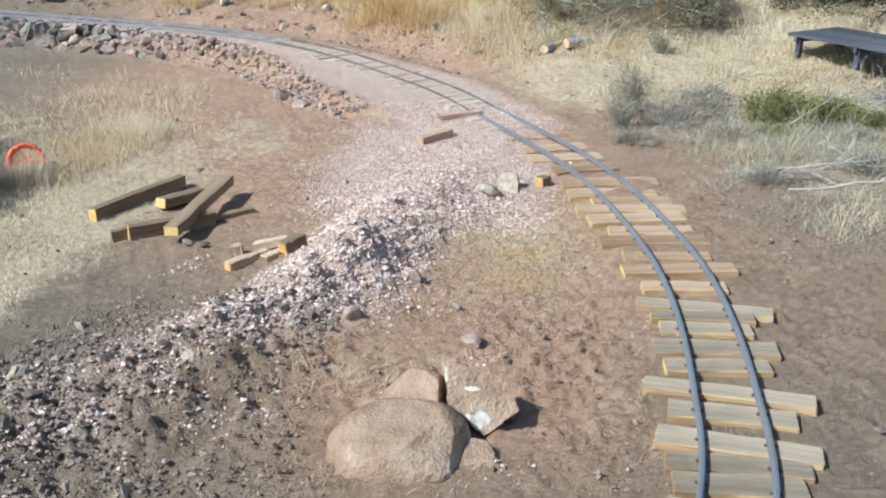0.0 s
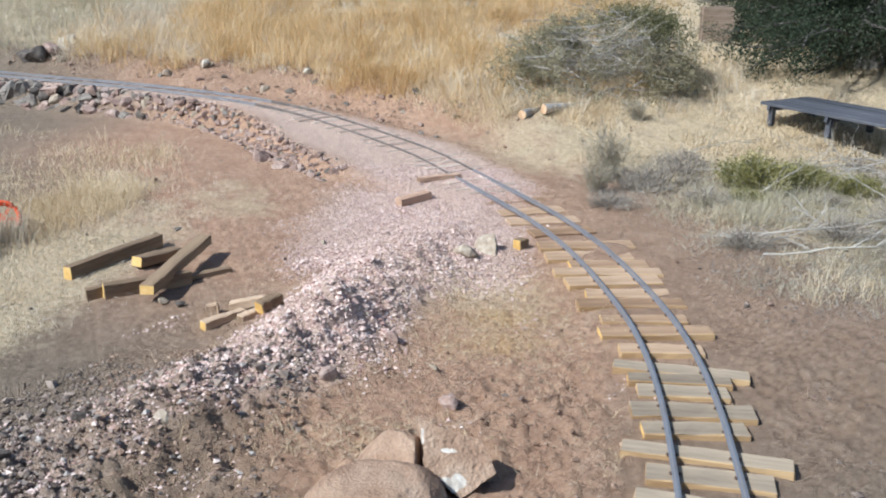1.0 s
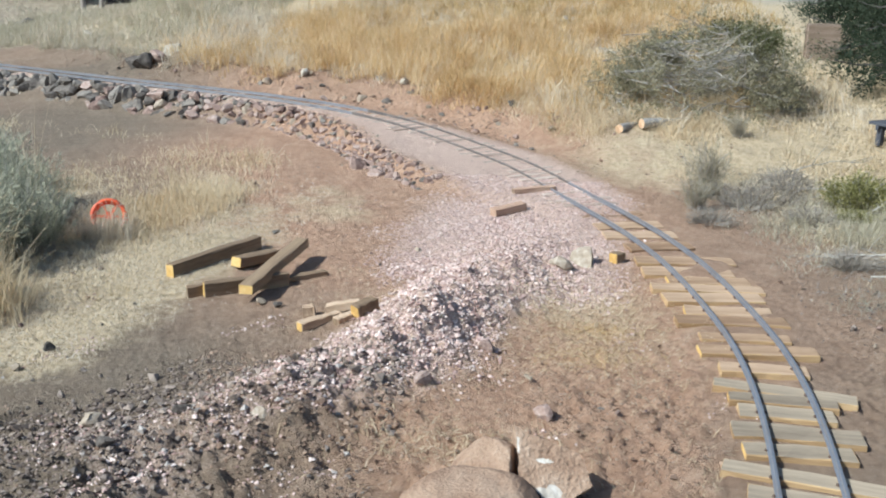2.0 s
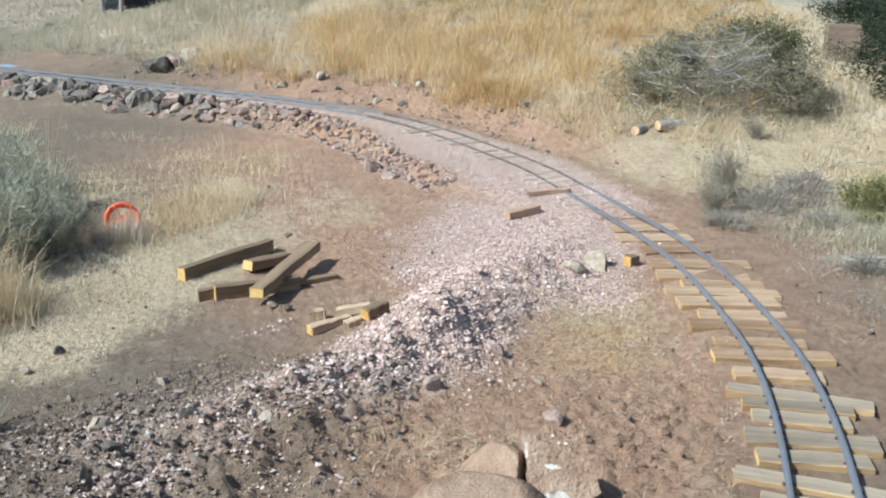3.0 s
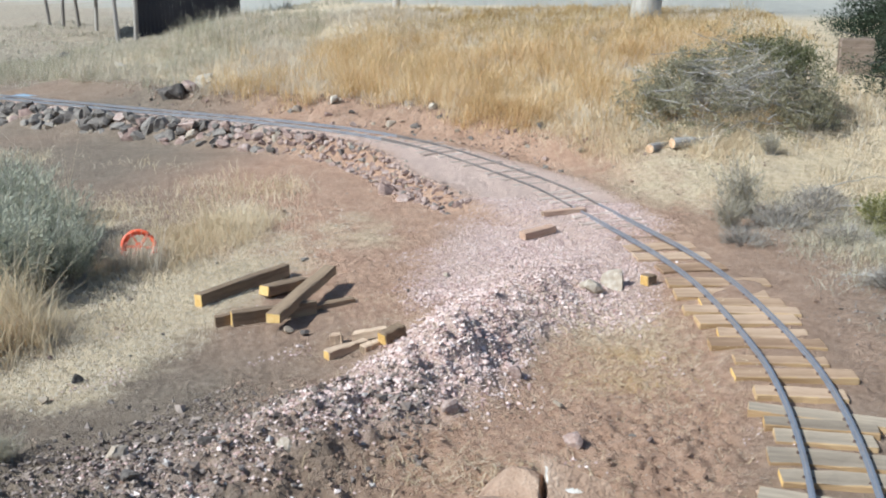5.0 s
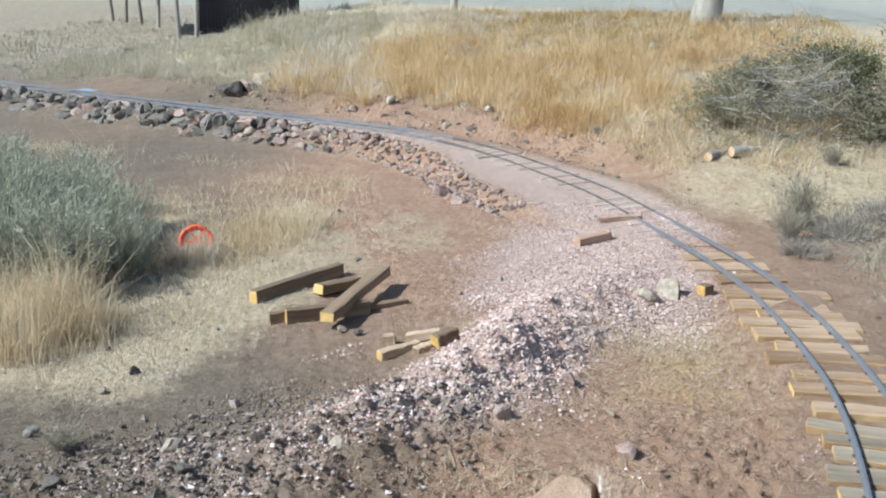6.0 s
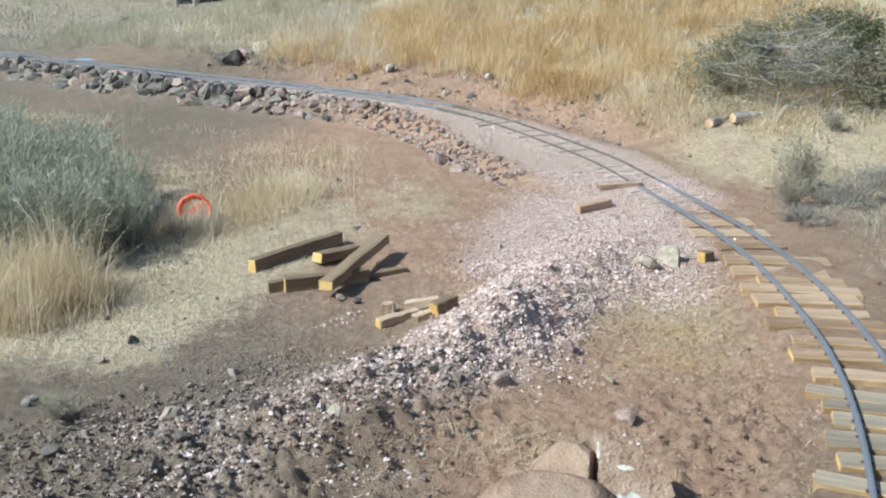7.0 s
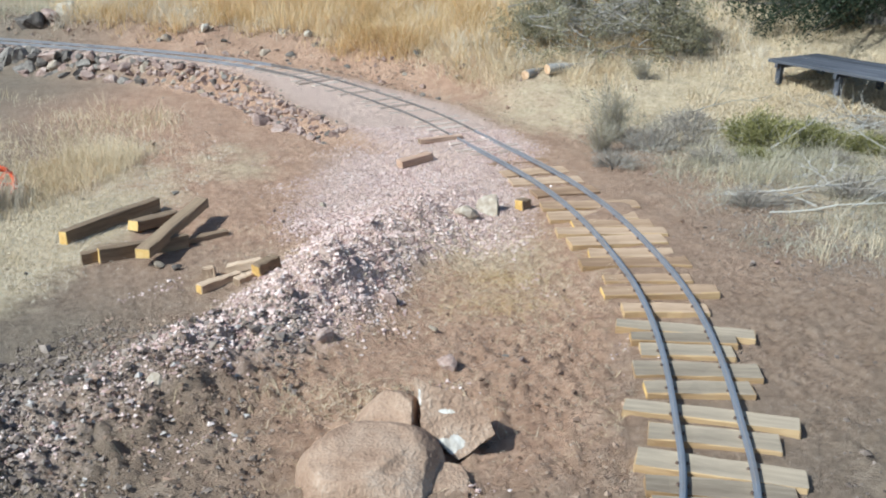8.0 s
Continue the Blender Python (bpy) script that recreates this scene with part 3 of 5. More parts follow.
def broken_boulder(x, y, z):
    """A split block: a slab cut by planes, its broken face tilted up, with white mineral at the foot."""
    bm = bmesh.new()
    bmesh.ops.create_cube(bm, size=1)
    bmesh.ops.scale(bm, vec=(0.8, 0.8, 0.26), verts=bm.verts)
    bmesh.ops.translate(bm, vec=(0, 0, -0.13), verts=bm.verts)
    for a, b, tilt, far in ((0.29, 0.957, 0.05, 0.165), (0.954, 0.30, -0.15, 0.21), (0.644, -0.765, -0.1, 0.215), (-0.6, -0.8, -0.1, 0.165), (-0.988, -0.153, 0.0, 0.205), (0.75, 0.55, -0.2, 0.20)):
        n = Vector((a, b, tilt)).normalized()
        bmesh.ops.bisect_plane(bm, geom=bm.verts[:] + bm.edges[:] + bm.faces[:], plane_co=n * far, plane_no=n, clear_outer=True)
        bmesh.ops.holes_fill(bm, edges=[e for e in bm.edges if e.is_boundary])
    bmesh.ops.triangulate(bm, faces=bm.faces[:])
    for _ in range(5):
        bmesh.ops.subdivide_edges(bm, edges=[e for e in bm.edges if e.calc_length() > 0.018], cuts=1, use_grid_fill=True)
        bmesh.ops.triangulate(bm, faces=[f for f in bm.faces if len(f.verts) > 3])
    for v in bm.verts:
        p = v.co.copy()
        v.co += Vector((noise.noise(p * 9), noise.noise(p * 9 + Vector((7, 0, 0))), 0.6 * noise.noise(p * 6 + Vector((0, 9, 0))))) * 0.022
        v.co += Vector((noise.noise(p * 31), noise.noise(p * 31 + Vector((7, 0, 0))), noise.noise(p * 28 + Vector((0, 9, 0))))) * 0.007
    bm.normal_update()
    for f in bm.faces:
        c = f.calc_center_median()
        low = ((c.x + 0.015) / 0.085) ** 2 + ((c.y + 0.14 - 0.25 * c.x) / 0.058) ** 2 + 0.9 * noise.noise(c * 17)
        vein = ((c.x + 0.05) / 0.055) ** 2 + ((c.y - 0.055) / 0.014) ** 2 + 0.8 * noise.noise(c * 20)
        edge = ((c.x + 0.225) / 0.012) ** 2 + ((c.y - 0.12) / 0.07) ** 2 + 0.8 * noise.noise(c * 25)
        if c.z > -0.03 and min(low, vein, edge) < 1:
            f.material_index = 1
    ob = part("boulder", bm, [BOULDER, WHITE], None, "broken brown boulder with a white mineral patch")
    ob.matrix_world = pose(x, y, z, 48, 4, 0)
    return tagged(ob, category="rock")


broken_boulder(0.08, 5.17, 0.20)
boulder("boulder", 31, (0.15, 0.15, 0.17), 0.02, 4.76, -0.03, 15, BOULDER, "small brown rock wedged between boulders", [((0, -0.3, 1), 0.55, 0.9)])

# ---- timbers ----


def timber(name, x0, y0, x1, y1, width, height, z0=0.0, z1=0.0, material=None, ends=CUT, label="", group="", seed=0, category="timber"):
    """A squared timber from one end to the other."""
    a, b = Vector((x0, y0, at_land(x0, y0) + z0)), Vector((x1, y1, at_land(x1, y1) + z1))
    d = b - a
    ob = part(name, beam_mesh(d.length, width, height, seed, wear=0.005), [material or TIMBER, ends], None, label)
    ob.matrix_world = Matrix.Translation((a + b) / 2) @ d.to_track_quat("X", "Z").to_matrix().to_4x4()
    return tagged(ob, category=category, group=group)


G1 = "timbers heaped on the soil"
timber("timber", -3.78, 9.07, -3.16, 10.21, 0.11, 0.145, group=G1, label="dark weathered squared timber with a fresh yellow cut end", seed=1)
timber("timber", -3.16, 9.32, -2.86, 9.85, 0.14, 0.105, 0.03, 0.0, group=G1, label="short squared timber with a yellow sawn end", seed=2)
timber("timber", -3.22, 8.48, -2.50, 8.92, 0.10, 0.14, group=G1, label="squared timber with a yellow sawn end under another", seed=3)
timber("timber", -3.39, 8.48, -3.00, 8.68, 0.10, 0.125, group=G1, ends=TIMBER, label="grey weathered timber stub beside the heap", seed=4)
timber("timber", -2.76, 8.33, -2.56, 9.83, 0.145, 0.10, 0.09, 0.14, group=G1, label="squared timber lying tilted across the heap", seed=5)
timber("timber", -2.62, 8.98, -2.2, 9.32, 0.09, 0.05, group=G1, ends=TIMBER, label="thin brown timber strip lying flat on soil", seed=6)
G2 = "sawn offcut blocks"
timber("offcut", -2.09, 7.67, -1.80, 7.97, 0.09, 0.08, material=PALE, ends=CUT, group=G2, label="pale sawn wooden offcut lying on soil", seed=7, category="wood block")
timber("offcut", -1.95, 8.17, -1.63, 8.19, 0.09, 0.075, material=PALE, ends=PALE, group=G2, label="pinkish sawn wooden offcut lying on soil", seed=8, category="wood block")
timber("offcut", -1.62, 7.80, -1.47, 8.00, 0.11, 0.11, material=TIMBER, ends=CUT, group=G2, label="short brown offcut with a yellow sawn end", seed=9, category="wood block")
timber("offcut", -2.14, 8.03, -2.03, 8.05, 0.09, 0.10, material=PALE, ends=PALE, group=G2, label="small pale wooden block standing on soil", seed=10, category="wood block")
timber("offcut", -1.78, 7.74, -1.64, 7.88, 0.09, 0.08, material=PALE, ends=TIMBER, group=G2, label="small weathered wooden offcut beside others", seed=11, category="wood block")
timber("board", -0.58, 12.06, -0.19, 12.34, 0.14, 0.10, material=DUSTY, ends=DUSTY, label="brown timber block half buried beside the track", seed=12)
timber("board", -0.35, 12.88, 0.22, 13.10, 0.10, 0.06, material=DUSTY, ends=TIMBER, label="brown timber lying against the rail", seed=13)
timber("offcut", 0.80, 10.02, 0.90, 10.12, 0.12, 0.11, material=TIMBER, ends=CUT, group=G2, label="yellow sawn wooden block beside the ties", seed=14, category="wood block")

# ---- stones ----
ROCKS = [rock_mesh(100 + k, (1, 0.8, 0.75), 2, rough=0.13) for k in range(14)]
ROCK_DATA = []
for bm in ROCKS:
    me = bpy.data.meshes.new("stone")
    bm.to_mesh(me)
    bm.free()
    me.materials.append(ROCKRED)
    ROCK_DATA.append(me)
GREYROCK = mat("grey_basalt", [(0.2, (0.085, 0.070, 0.060)), (0.5, (0.165, 0.142, 0.122)), (0.8, (0.28, 0.245, 0.21))], scale=4.0, fine=45, rough=0.92, bump=0.5, per_object=0.5)
PALEROCK = mat("pale_limestone", [(0.2, (0.25, 0.19, 0.135)), (0.5, (0.35, 0.28, 0.21)), (0.8, (0.48, 0.41, 0.33))], scale=4.0, fine=45, rough=0.92, bump=0.4, per_object=0.3)
CHALK = mat("chalky_stone", [(0.2, (0.34, 0.29, 0.225)), (0.5, (0.46, 0.40, 0.32)), (0.8, (0.58, 0.52, 0.43))], scale=4.0, fine=45, rough=0.92, bump=0.4, per_object=0.3)
GREY_DATA, PALE_DATA, WHITE_DATA = [], [], []
for me in ROCK_DATA:
    for box, m in ((GREY_DATA, GREYROCK), (PALE_DATA, PALEROCK), (WHITE_DATA, CHALK)):
        c = me.copy()
        c.materials[0] = m
        box.append(c)


def stone(x, y, size, rng, parent=None, data=None, label="", group="", lift=0.35, name="stone"):
    ob = new(name, rng.choice(data or ROCK_DATA))
    ob.parent = parent
    k = (size * rng.uniform(0.8, 1.25), size * rng.uniform(0.75, 1.1), size * rng.uniform(0.7, 1.0))
    ob.matrix_world = pose(x, y, at_land(x, y) + size * lift, rng.uniform(-25, 25), rng.uniform(-25, 25), rng.uniform(0, 360)) @ Matrix.Diagonal((*k, 1))
    return tagged(ob, label, "rock" if label else "", group)


wall = tagged(new("retaining_wall"), "low dry-stacked wall of red and grey field stones under the track", "stone wall")
rng = random.Random(5)
first = int(np.argmax(TRACK[:, 1] > 14.1))
for row, down in enumerate((0.02, 0.13, 0.24, 0.35, 0.46)):
    k = float(first + rng.uniform(0, 2))
    while TRACK[int(k), 0] > -17.5:
        p, sd = TRACK[int(k)], SIDE[int(k)]
        shoulder = 0.45 + 0.85 * float(smooth(12.5, 14.2, p[1]) * (1 - smooth(15.0, 19.0, p[1])))
        far = float(smooth(-3.5, -9.5, p[0]))
        size = (0.068 + 0.15 * far) * rng.choice((0.6, 0.75, 0.9, 1.0, 1.15, 1.35, 1.7)) * (0.7 if row == 0 else 1.0)
        k += size * rng.uniform(0.75, 1.15) / 0.12
        if int(k) >= len(TRACK) - 1 or rng.random() < (0.4 if p[1] < 14.8 else 0.05):
            continue
        off = -(shoulder + down + rng.uniform(-0.04, 0.04))
        data = GREY_DATA if rng.random() < 0.08 + 0.72 * far else ROCK_DATA
        stone(p[0] + sd[0] * off, p[1] + sd[1] * off, size, rng, wall, PALE_DATA if rng.random() < 0.07 else data, lift=rng.uniform(-0.1, 0.2) - (0.4 if row == 0 else 0))

G3 = "loose stones on the soil"
for x, y, size, data, what in ((0.21, 9.75, 0.22, PALE_DATA, "angular tan stone beside the gravel"), (0.48, 9.98, 0.25, PALE_DATA, "pale flat stone half buried in gravel"), (-0.87, 6.55, 0.11, ROCK_DATA, "pinkish stone at the foot of the gravel heap"),
                               (-0.42, 7.38, 0.09, ROCK_DATA, "small reddish stone at the gravel's edge"), (0.02, 6.28, 0.12, ROCK_DATA, "tan stone on trampled soil"), (-0.07, 6.9, 0.05, PALE_DATA, "small pale stone on soil"),
                               (-4.10, 7.08, 0.08, GREY_DATA, "dark grey stone on bare soil"), (-4.21, 6.70, 0.08, PALE_DATA, "pale stone on bare soil"), (-2.46, 5.78, 0.075, GREY_DATA, "grey stone in the gravel heap"), (-1.86, 5.68, 0.10, PALE_DATA, "tan stone in the gravel heap"),
                               (-3.67, 5.1, 0.10, GREY_DATA, "grey stone in rubble"), (-3.15, 5.75, 0.11, PALE_DATA, "flat pale stone in rubble"), (-4.35, 5.9, 0.09, GREY_DATA, "grey stone among dry weeds"), (-2.75, 5.15, 0.09, GREY_DATA, "dark stone in the gravel heap"),
                               (-2.62, 8.33, 0.07, PALE_DATA, "small tan stone before the timbers"), (-2.43, 8.28, 0.07, GREY_DATA, "small grey stone before the timbers"), (-9.1, 23.95, 0.6, WHITE_DATA, "flat whitish slab on the grassy bank"),
                               (-9.5, 23.0, 0.40, GREY_DATA, "dark basalt rock on the bank"), (-9.25, 23.4, 0.36, ROCK_DATA, "brown rock on the bank"), (-9.85, 23.2, 0.40, GREY_DATA, "grey rock on the bank"), (0.75, 29.0, 0.34, GREY_DATA, "dark rock in brown grass near the crest"), (-1.1, 22.2, 0.16, WHITE_DATA, "small white rock in golden grass"), (-1.62, 21.4, 0.17, WHITE_DATA, "chalky white rock in golden grass"), (-2.74, 19.85, 0.13, WHITE_DATA, "whitish rock at the cut bank"), (-5.1, 20.95, 0.15, WHITE_DATA, "pale broken rock on the cut bank"), (-13.3, 28.4, 0.3, WHITE_DATA, "pale rock in dull grass"), (-18.76, 35.3, 0.4, GREY_DATA, "dark rock in grass"),
                               (-5.9, 20.9, 0.2, PALE_DATA, "tan rock in the cut bank"), (-4.6, 20.45, 0.11, GREY_DATA, "grey rock in the cut bank"), (-3.6, 19.6, 0.17, PALE_DATA, "pale rock in the cut bank"), (-3.0, 19.2, 0.14, GREY_DATA, "grey rock in the cut bank"),
                               (-2.4, 14.05, 0.2, ROCK_DATA, "red rock at the bed's edge"), (-2.75, 14.6, 0.26, ROCK_DATA, "large red rock at the bed's edge"), (-3.1, 10.75, 0.07, GREY_DATA, "dark clod-like stone near the timbers"), (-4.6, 9.25, 0.06, PALE_DATA, "small pale stone in straw")):
    stone(x, y, size, rng, None, data, what, G3, 0.35 if size < 0.2 else 0.1)
for k in range(70):
    x, y = rng.uniform(-5.2, 3.2), rng.uniform(5.0, 17)
    n, d = to_line([x], [y], TRACK)
    if d[0] > 0.75 and not (-1.2 < x < 0.8 and y < 6):
        stone(x, y, rng.uniform(0.018, 0.05), rng, None, rng.choice((ROCK_DATA, GREY_DATA, PALE_DATA)), "small loose stone lying on dry soil", G3)

for k in range(110):
    i = rng.randrange(first + 8, int(np.argmax(TRACK[:, 0] < -12)))
    off = rng.uniform(0.75, 2.6)
    stone(TRACK[i, 0] + SIDE[i, 0] * off, TRACK[i, 1] + SIDE[i, 1] * off, rng.uniform(0.03, 0.09) * rng.choice((1, 1, 1.6)), rng, None, rng.choice((ROCK_DATA, ROCK_DATA, GREY_DATA, PALE_DATA)), "small stone lying in the cut earth bank", "stones of the cut bank", 0.15)


def chips(name, x, y, size, material, label, category, seed, squash=0.7, lift=0.3, parent=None):
    """Many small broken stones as one scatter: eight-sided, each turned and stretched its own way."""
    g = np.random.default_rng(seed)
    n = len(x)
    base = np.array([(1, 0, 0), (-1, 0, 0), (0, 1, 0), (0, -1, 0), (0, 0, 1), (0, 0, -1)], float)
    v = base[None] * g.uniform(0.55, 1.15, (n, 6, 1)) + g.normal(0, 0.16, (n, 6, 3))
    q = g.normal(size=(n, 4))
    q /= np.linalg.norm(q, axis=1)[:, None]
    w, a, b, c = q.T
    rot = np.stack([1 - 2 * (b * b + c * c), 2 * (a * b - w * c), 2 * (a * c + w * b), 2 * (a * b + w * c), 1 - 2 * (a * a + c * c), 2 * (b * c - w * a), 2 * (a * c - w * b), 2 * (b * c + w * a), 1 - 2 * (a * a + b * b)], 1).reshape(n, 3, 3)
    v = np.einsum("nij,nkj->nki", rot, v) * size[:, None, None]
    v[..., 2] *= squash
    v += np.stack([x, y, land(x, y) + size * lift], 1)[:, None]
    f = np.array([(0, 2, 4), (2, 1, 4), (1, 3, 4), (3, 0, 4), (2, 0, 5), (1, 2, 5), (3, 1, 5), (0, 3, 5)])
    faces = (np.arange(n)[:, None, None] * 6 + f[None]).reshape(-1, 3)
    return soup(name, v.reshape(-1, 3), faces, material, label, category, parent=parent)


def scatter(n, x0, x1, y0, y1, weight, seed):
    """Random places with the given density."""
    g = np.random.default_rng(seed)
    xs, ys = [], []
    have = 0
    while have < n:
        x, y = g.uniform(x0, x1, n), g.uniform(y0, y1, n)
        ok = g.uniform(0, 1, n) < weight(x, y)
        xs.append(x[ok])
        ys.append(y[ok])
        have += ok.sum() + 1
    return np.concatenate(xs)[:n], np.concatenate(ys)[:n]


def bank(a, b):
    n, d = to_line(a, b, TRACK, SIDE)
    return d


g = np.random.default_rng(3)
x, y = scatter(62000, -4.8, 1.6, 3.8, 13.6, lambda a, b: np.clip(zones(a, b)[0] - 0.15 + 0.25 * wobble(a, b, 3.7), 0, 1) ** 1.3, 8)
chips("gravel", x, y, g.lognormal(math.log(0.0105), 0.42, len(x)) * (1 - 0.35 * smooth(8.8, 10.5, y)), CHIP, "heaped pale pinkish crushed stone gravel", "gravel", 1)
DARKCLOD = mat("dark_soil_clods", [(0.2, (0.12, 0.09, 0.073)), (0.5, (0.21, 0.163, 0.132)), (0.8, (0.33, 0.265, 0.22))], scale=5, rough=0.95, bump=0.3, per_island=0.7)
CLOD = mat("soil_clods", [(0.2, (0.18, 0.115, 0.08)), (0.5, (0.30, 0.20, 0.142)), (0.8, (0.42, 0.305, 0.225))], scale=5, rough=0.95, bump=0.3, per_island=0.7)
x, y = scatter(5200, -5.0, 3.4, 4.0, 16, lambda a, b: np.clip(0.2 + 0.35 * wobble(a, b, 1.3, 5) + 0.9 * np.exp(-((a - 0.7) ** 2 + ((b - 5.6) / 1.4) ** 2)) + 0.4 * np.exp(-(((a + 3.0) / 1.2) ** 2 + ((b - 5.2) / 0.8) ** 2)), 0, 1) * (to_line(a, b, TRACK)[1] > 0.5) * (1 - 0.85 * smooth(-0.9, -1.6, a) * smooth(9.3, 10.3, b)), 9)
chips("soil_clods", x, y, g.lognormal(math.log(0.0065), 0.55, len(x)), CLOD, "crumbly dark clods of dry soil", "soil", 2)
x, y = scatter(9500, -4.9, -1.0, 3.8, 7.0, lambda a, b: np.clip(0.5 + 0.6 * wobble(a, b, 1.9, 4), 0, 1) * (1 - smooth(0.6, 1.7, to_line(a, b, HEAP)[1])), 19)
chips("soil_clods", x, y, g.lognormal(math.log(0.0125), 0.5, len(x)), DARKCLOD, "dark crumbled soil in the foot of the heap", "soil", 7)
x, y = scatter(1800, 2.1, 4.2, 3.8, 9.5, lambda a, b: np.clip(0.45 + 0.6 * wobble(a, b, 1.7, 2), 0, 1) * smooth(0.55, 0.9, bank(a, b)), 29)
chips("soil_clods", x, y, g.lognormal(math.log(0.008), 0.5, len(x)), DARKCLOD, "dark crumbs of soil on the track's outer side", "soil", 17)
x, y = scatter(5200, -2.8, 1.15, 4.0, 7.2, lambda a, b: np.clip(0.35 + 0.7 * wobble(a, b, 2.3, 7), 0.06, 1) * (0.35 + 0.65 * smooth(0.0, -1.0, a)) * (np.hypot((a + 0.3) / 0.75, (b - 5.0) / 0.5) > 1), 39)
chips("soil_clods", x, y, g.lognormal(math.log(0.008), 0.5, len(x)), CLOD, "crumbled reddish soil round the boulders", "soil", 27)
x, y = scatter(3400, -13, -0.4, 14, 24, lambda a, b: np.clip(0.5 + 0.6 * wobble(a, b, 2.1, 3), 0, 1) * smooth(0.7, 1.0, bank(a, b)) * (1 - smooth(2.4, 3.0, bank(a, b))), 49)
chips("soil_clods", x, y, g.lognormal(math.log(0.017), 0.5, len(x)), CLOD, "clods of reddish earth on the cut bank", "soil", 37)
RUBBLE = mat("rubble_stone", [(0.2, (0.17, 0.14, 0.12)), (0.5, (0.30, 0.25, 0.22)), (0.8, (0.46, 0.41, 0.37))], scale=4, fine=45, rough=0.92, bump=0.5, per_island=0.8)
x, y = scatter(300, -4.6, -1.2, 3.8, 6.8, lambda a, b: np.clip(zones(a, b)[0] * 0.8 + 0.1, 0, 1), 10)
chips("rubble", x, y, g.lognormal(math.log(0.021), 0.35, len(x)), RUBBLE, "grey broken rubble in the gravel heap", "rubble", 3)

# ---- grass ----


def blades(x, y, high, wide, lean, seed, turn=None, z=None):
    """Blades of grass: each tapers and bends over. lean: how far its tip moves out, as a share of its height."""
    g = np.random.default_rng(seed)
    n = len(x)
    z = land(x, y) - 0.01 if z is None else z
    a = g.uniform(0, 2 * np.pi, n) if turn is None else turn
    f = g.uniform(0, np.pi, n)
    out = np.stack([np.cos(a), np.sin(a), 0 * a], 1)
    across = np.stack([np.cos(f), np.sin(f), 0 * f], 1) * (wide / 2)[:, None]
    foot = np.stack([x, y, z], 1)
    up = np.stack([0 * a, 0 * a, high], 1)
    mid = foot + 0.55 * up + out * (0.35 * lean * high)[:, None]
    tip = foot + up * (1 - 0.25 * np.clip(lean, 0, 1.5))[:, None] + out * (lean * high)[:, None]
    v = np.stack([foot - across, foot + across, mid - 0.7 * across, mid + 0.7 * across, tip], 1).reshape(-1, 3)
    k = np.arange(n)[:, None, None] * 5
    return v, (k + np.array([(0, 1, 3), (0, 3, 2), (2, 3, 4)])[None]).reshape(-1, 3)


def tufts(n, per, x0, x1, y0, y1, weight, spread, seed):
    """Places of blades gathered into tufts, and the tuft's number for each."""
    cx, cy = scatter(n, x0, x1, y0, y1, weight, seed)
    g = np.random.default_rng(seed + 1)
    which = np.repeat(np.arange(n), per)
    return cx[which] + g.normal(0, spread, n * per), cy[which] + g.normal(0, spread, n * per), which, g


def grass(name, n, per, box, weight, spread, high, wide, lean, material, label, seed):
    x, y, which, g = tufts(n, per, *box, weight, spread, seed)
    size = g.lognormal(0, 0.4, n)[which] * np.clip(0.85 + 0.3 * wobble(x, y, 1.3, seed), 0.4, 1.3)
    h = high * size * g.uniform(0.55, 1.15, len(x))
    v, f = blades(x, y, h, wide * g.uniform(0.6, 1.3, len(x)), lean * g.uniform(0.2, 1.6, len(x)), seed + 2)
    return soup(name, v, f, material, label, "grass")


GOLD = leafy("golden_grass", [(0.05, (0.33, 0.20, 0.085)), (0.32, (0.59, 0.395, 0.18)), (0.58, (0.74, 0.555, 0.31)), (0.85, (0.83, 0.70, 0.49))], through_light=0.4)
STRAW = leafy("straw_grass", [(0.05, (0.48, 0.37, 0.225)), (0.45, (0.72, 0.585, 0.385)), (0.85, (0.84, 0.73, 0.55))], through_light=0.35)
ASHEN = leafy("ashen_grass", [(0.05, (0.38, 0.30, 0.215)), (0.45, (0.64, 0.55, 0.42)), (0.85, (0.80, 0.72, 0.60))])
OLIVEGRASS = leafy("olive_grass", [(0.05, (0.26, 0.23, 0.16)), (0.45, (0.45, 0.405, 0.285)), (0.85, (0.63, 0.57, 0.425))])
DULL = leafy("dull_grass", [(0.05, (0.27, 0.235, 0.165)), (0.45, (0.44, 0.39, 0.29)), (0.85, (0.60, 0.55, 0.43))])
UPPER = leafy("brown_grass", [(0.1, (0.28, 0.18, 0.075)), (0.45, (0.46, 0.32, 0.14)), (0.85, (0.60, 0.46, 0.25))])
SAGE = leafy("sage_leaves", [(0.0, (0.13, 0.135, 0.10)), (0.35, (0.31, 0.32, 0.24)), (0.65, (0.52, 0.50, 0.375)), (1.0, (0.74, 0.655, 0.45))])
DRYSAGE = leafy("dry_sage_leaves", [(0.0, (0.17, 0.145, 0.10)), (0.45, (0.35, 0.305, 0.21)), (0.85, (0.54, 0.48, 0.36))])
GREEN = leafy("green_leaves", [(0.05, (0.12, 0.12, 0.045)), (0.45, (0.26, 0.245, 0.09)), (0.85, (0.44, 0.39, 0.18))])
SPRIG = leafy("sprig_needles", [(0.0, (0.09, 0.092, 0.045)), (0.45, (0.165, 0.165, 0.08)), (0.85, (0.26, 0.255, 0.135))], through_light=0.35)
OLIVE = leafy("olive_needles", [(0.0, (0.20, 0.178, 0.11)), (0.45, (0.31, 0.28, 0.175)), (0.85, (0.43, 0.39, 0.27))], through_light=0.42)
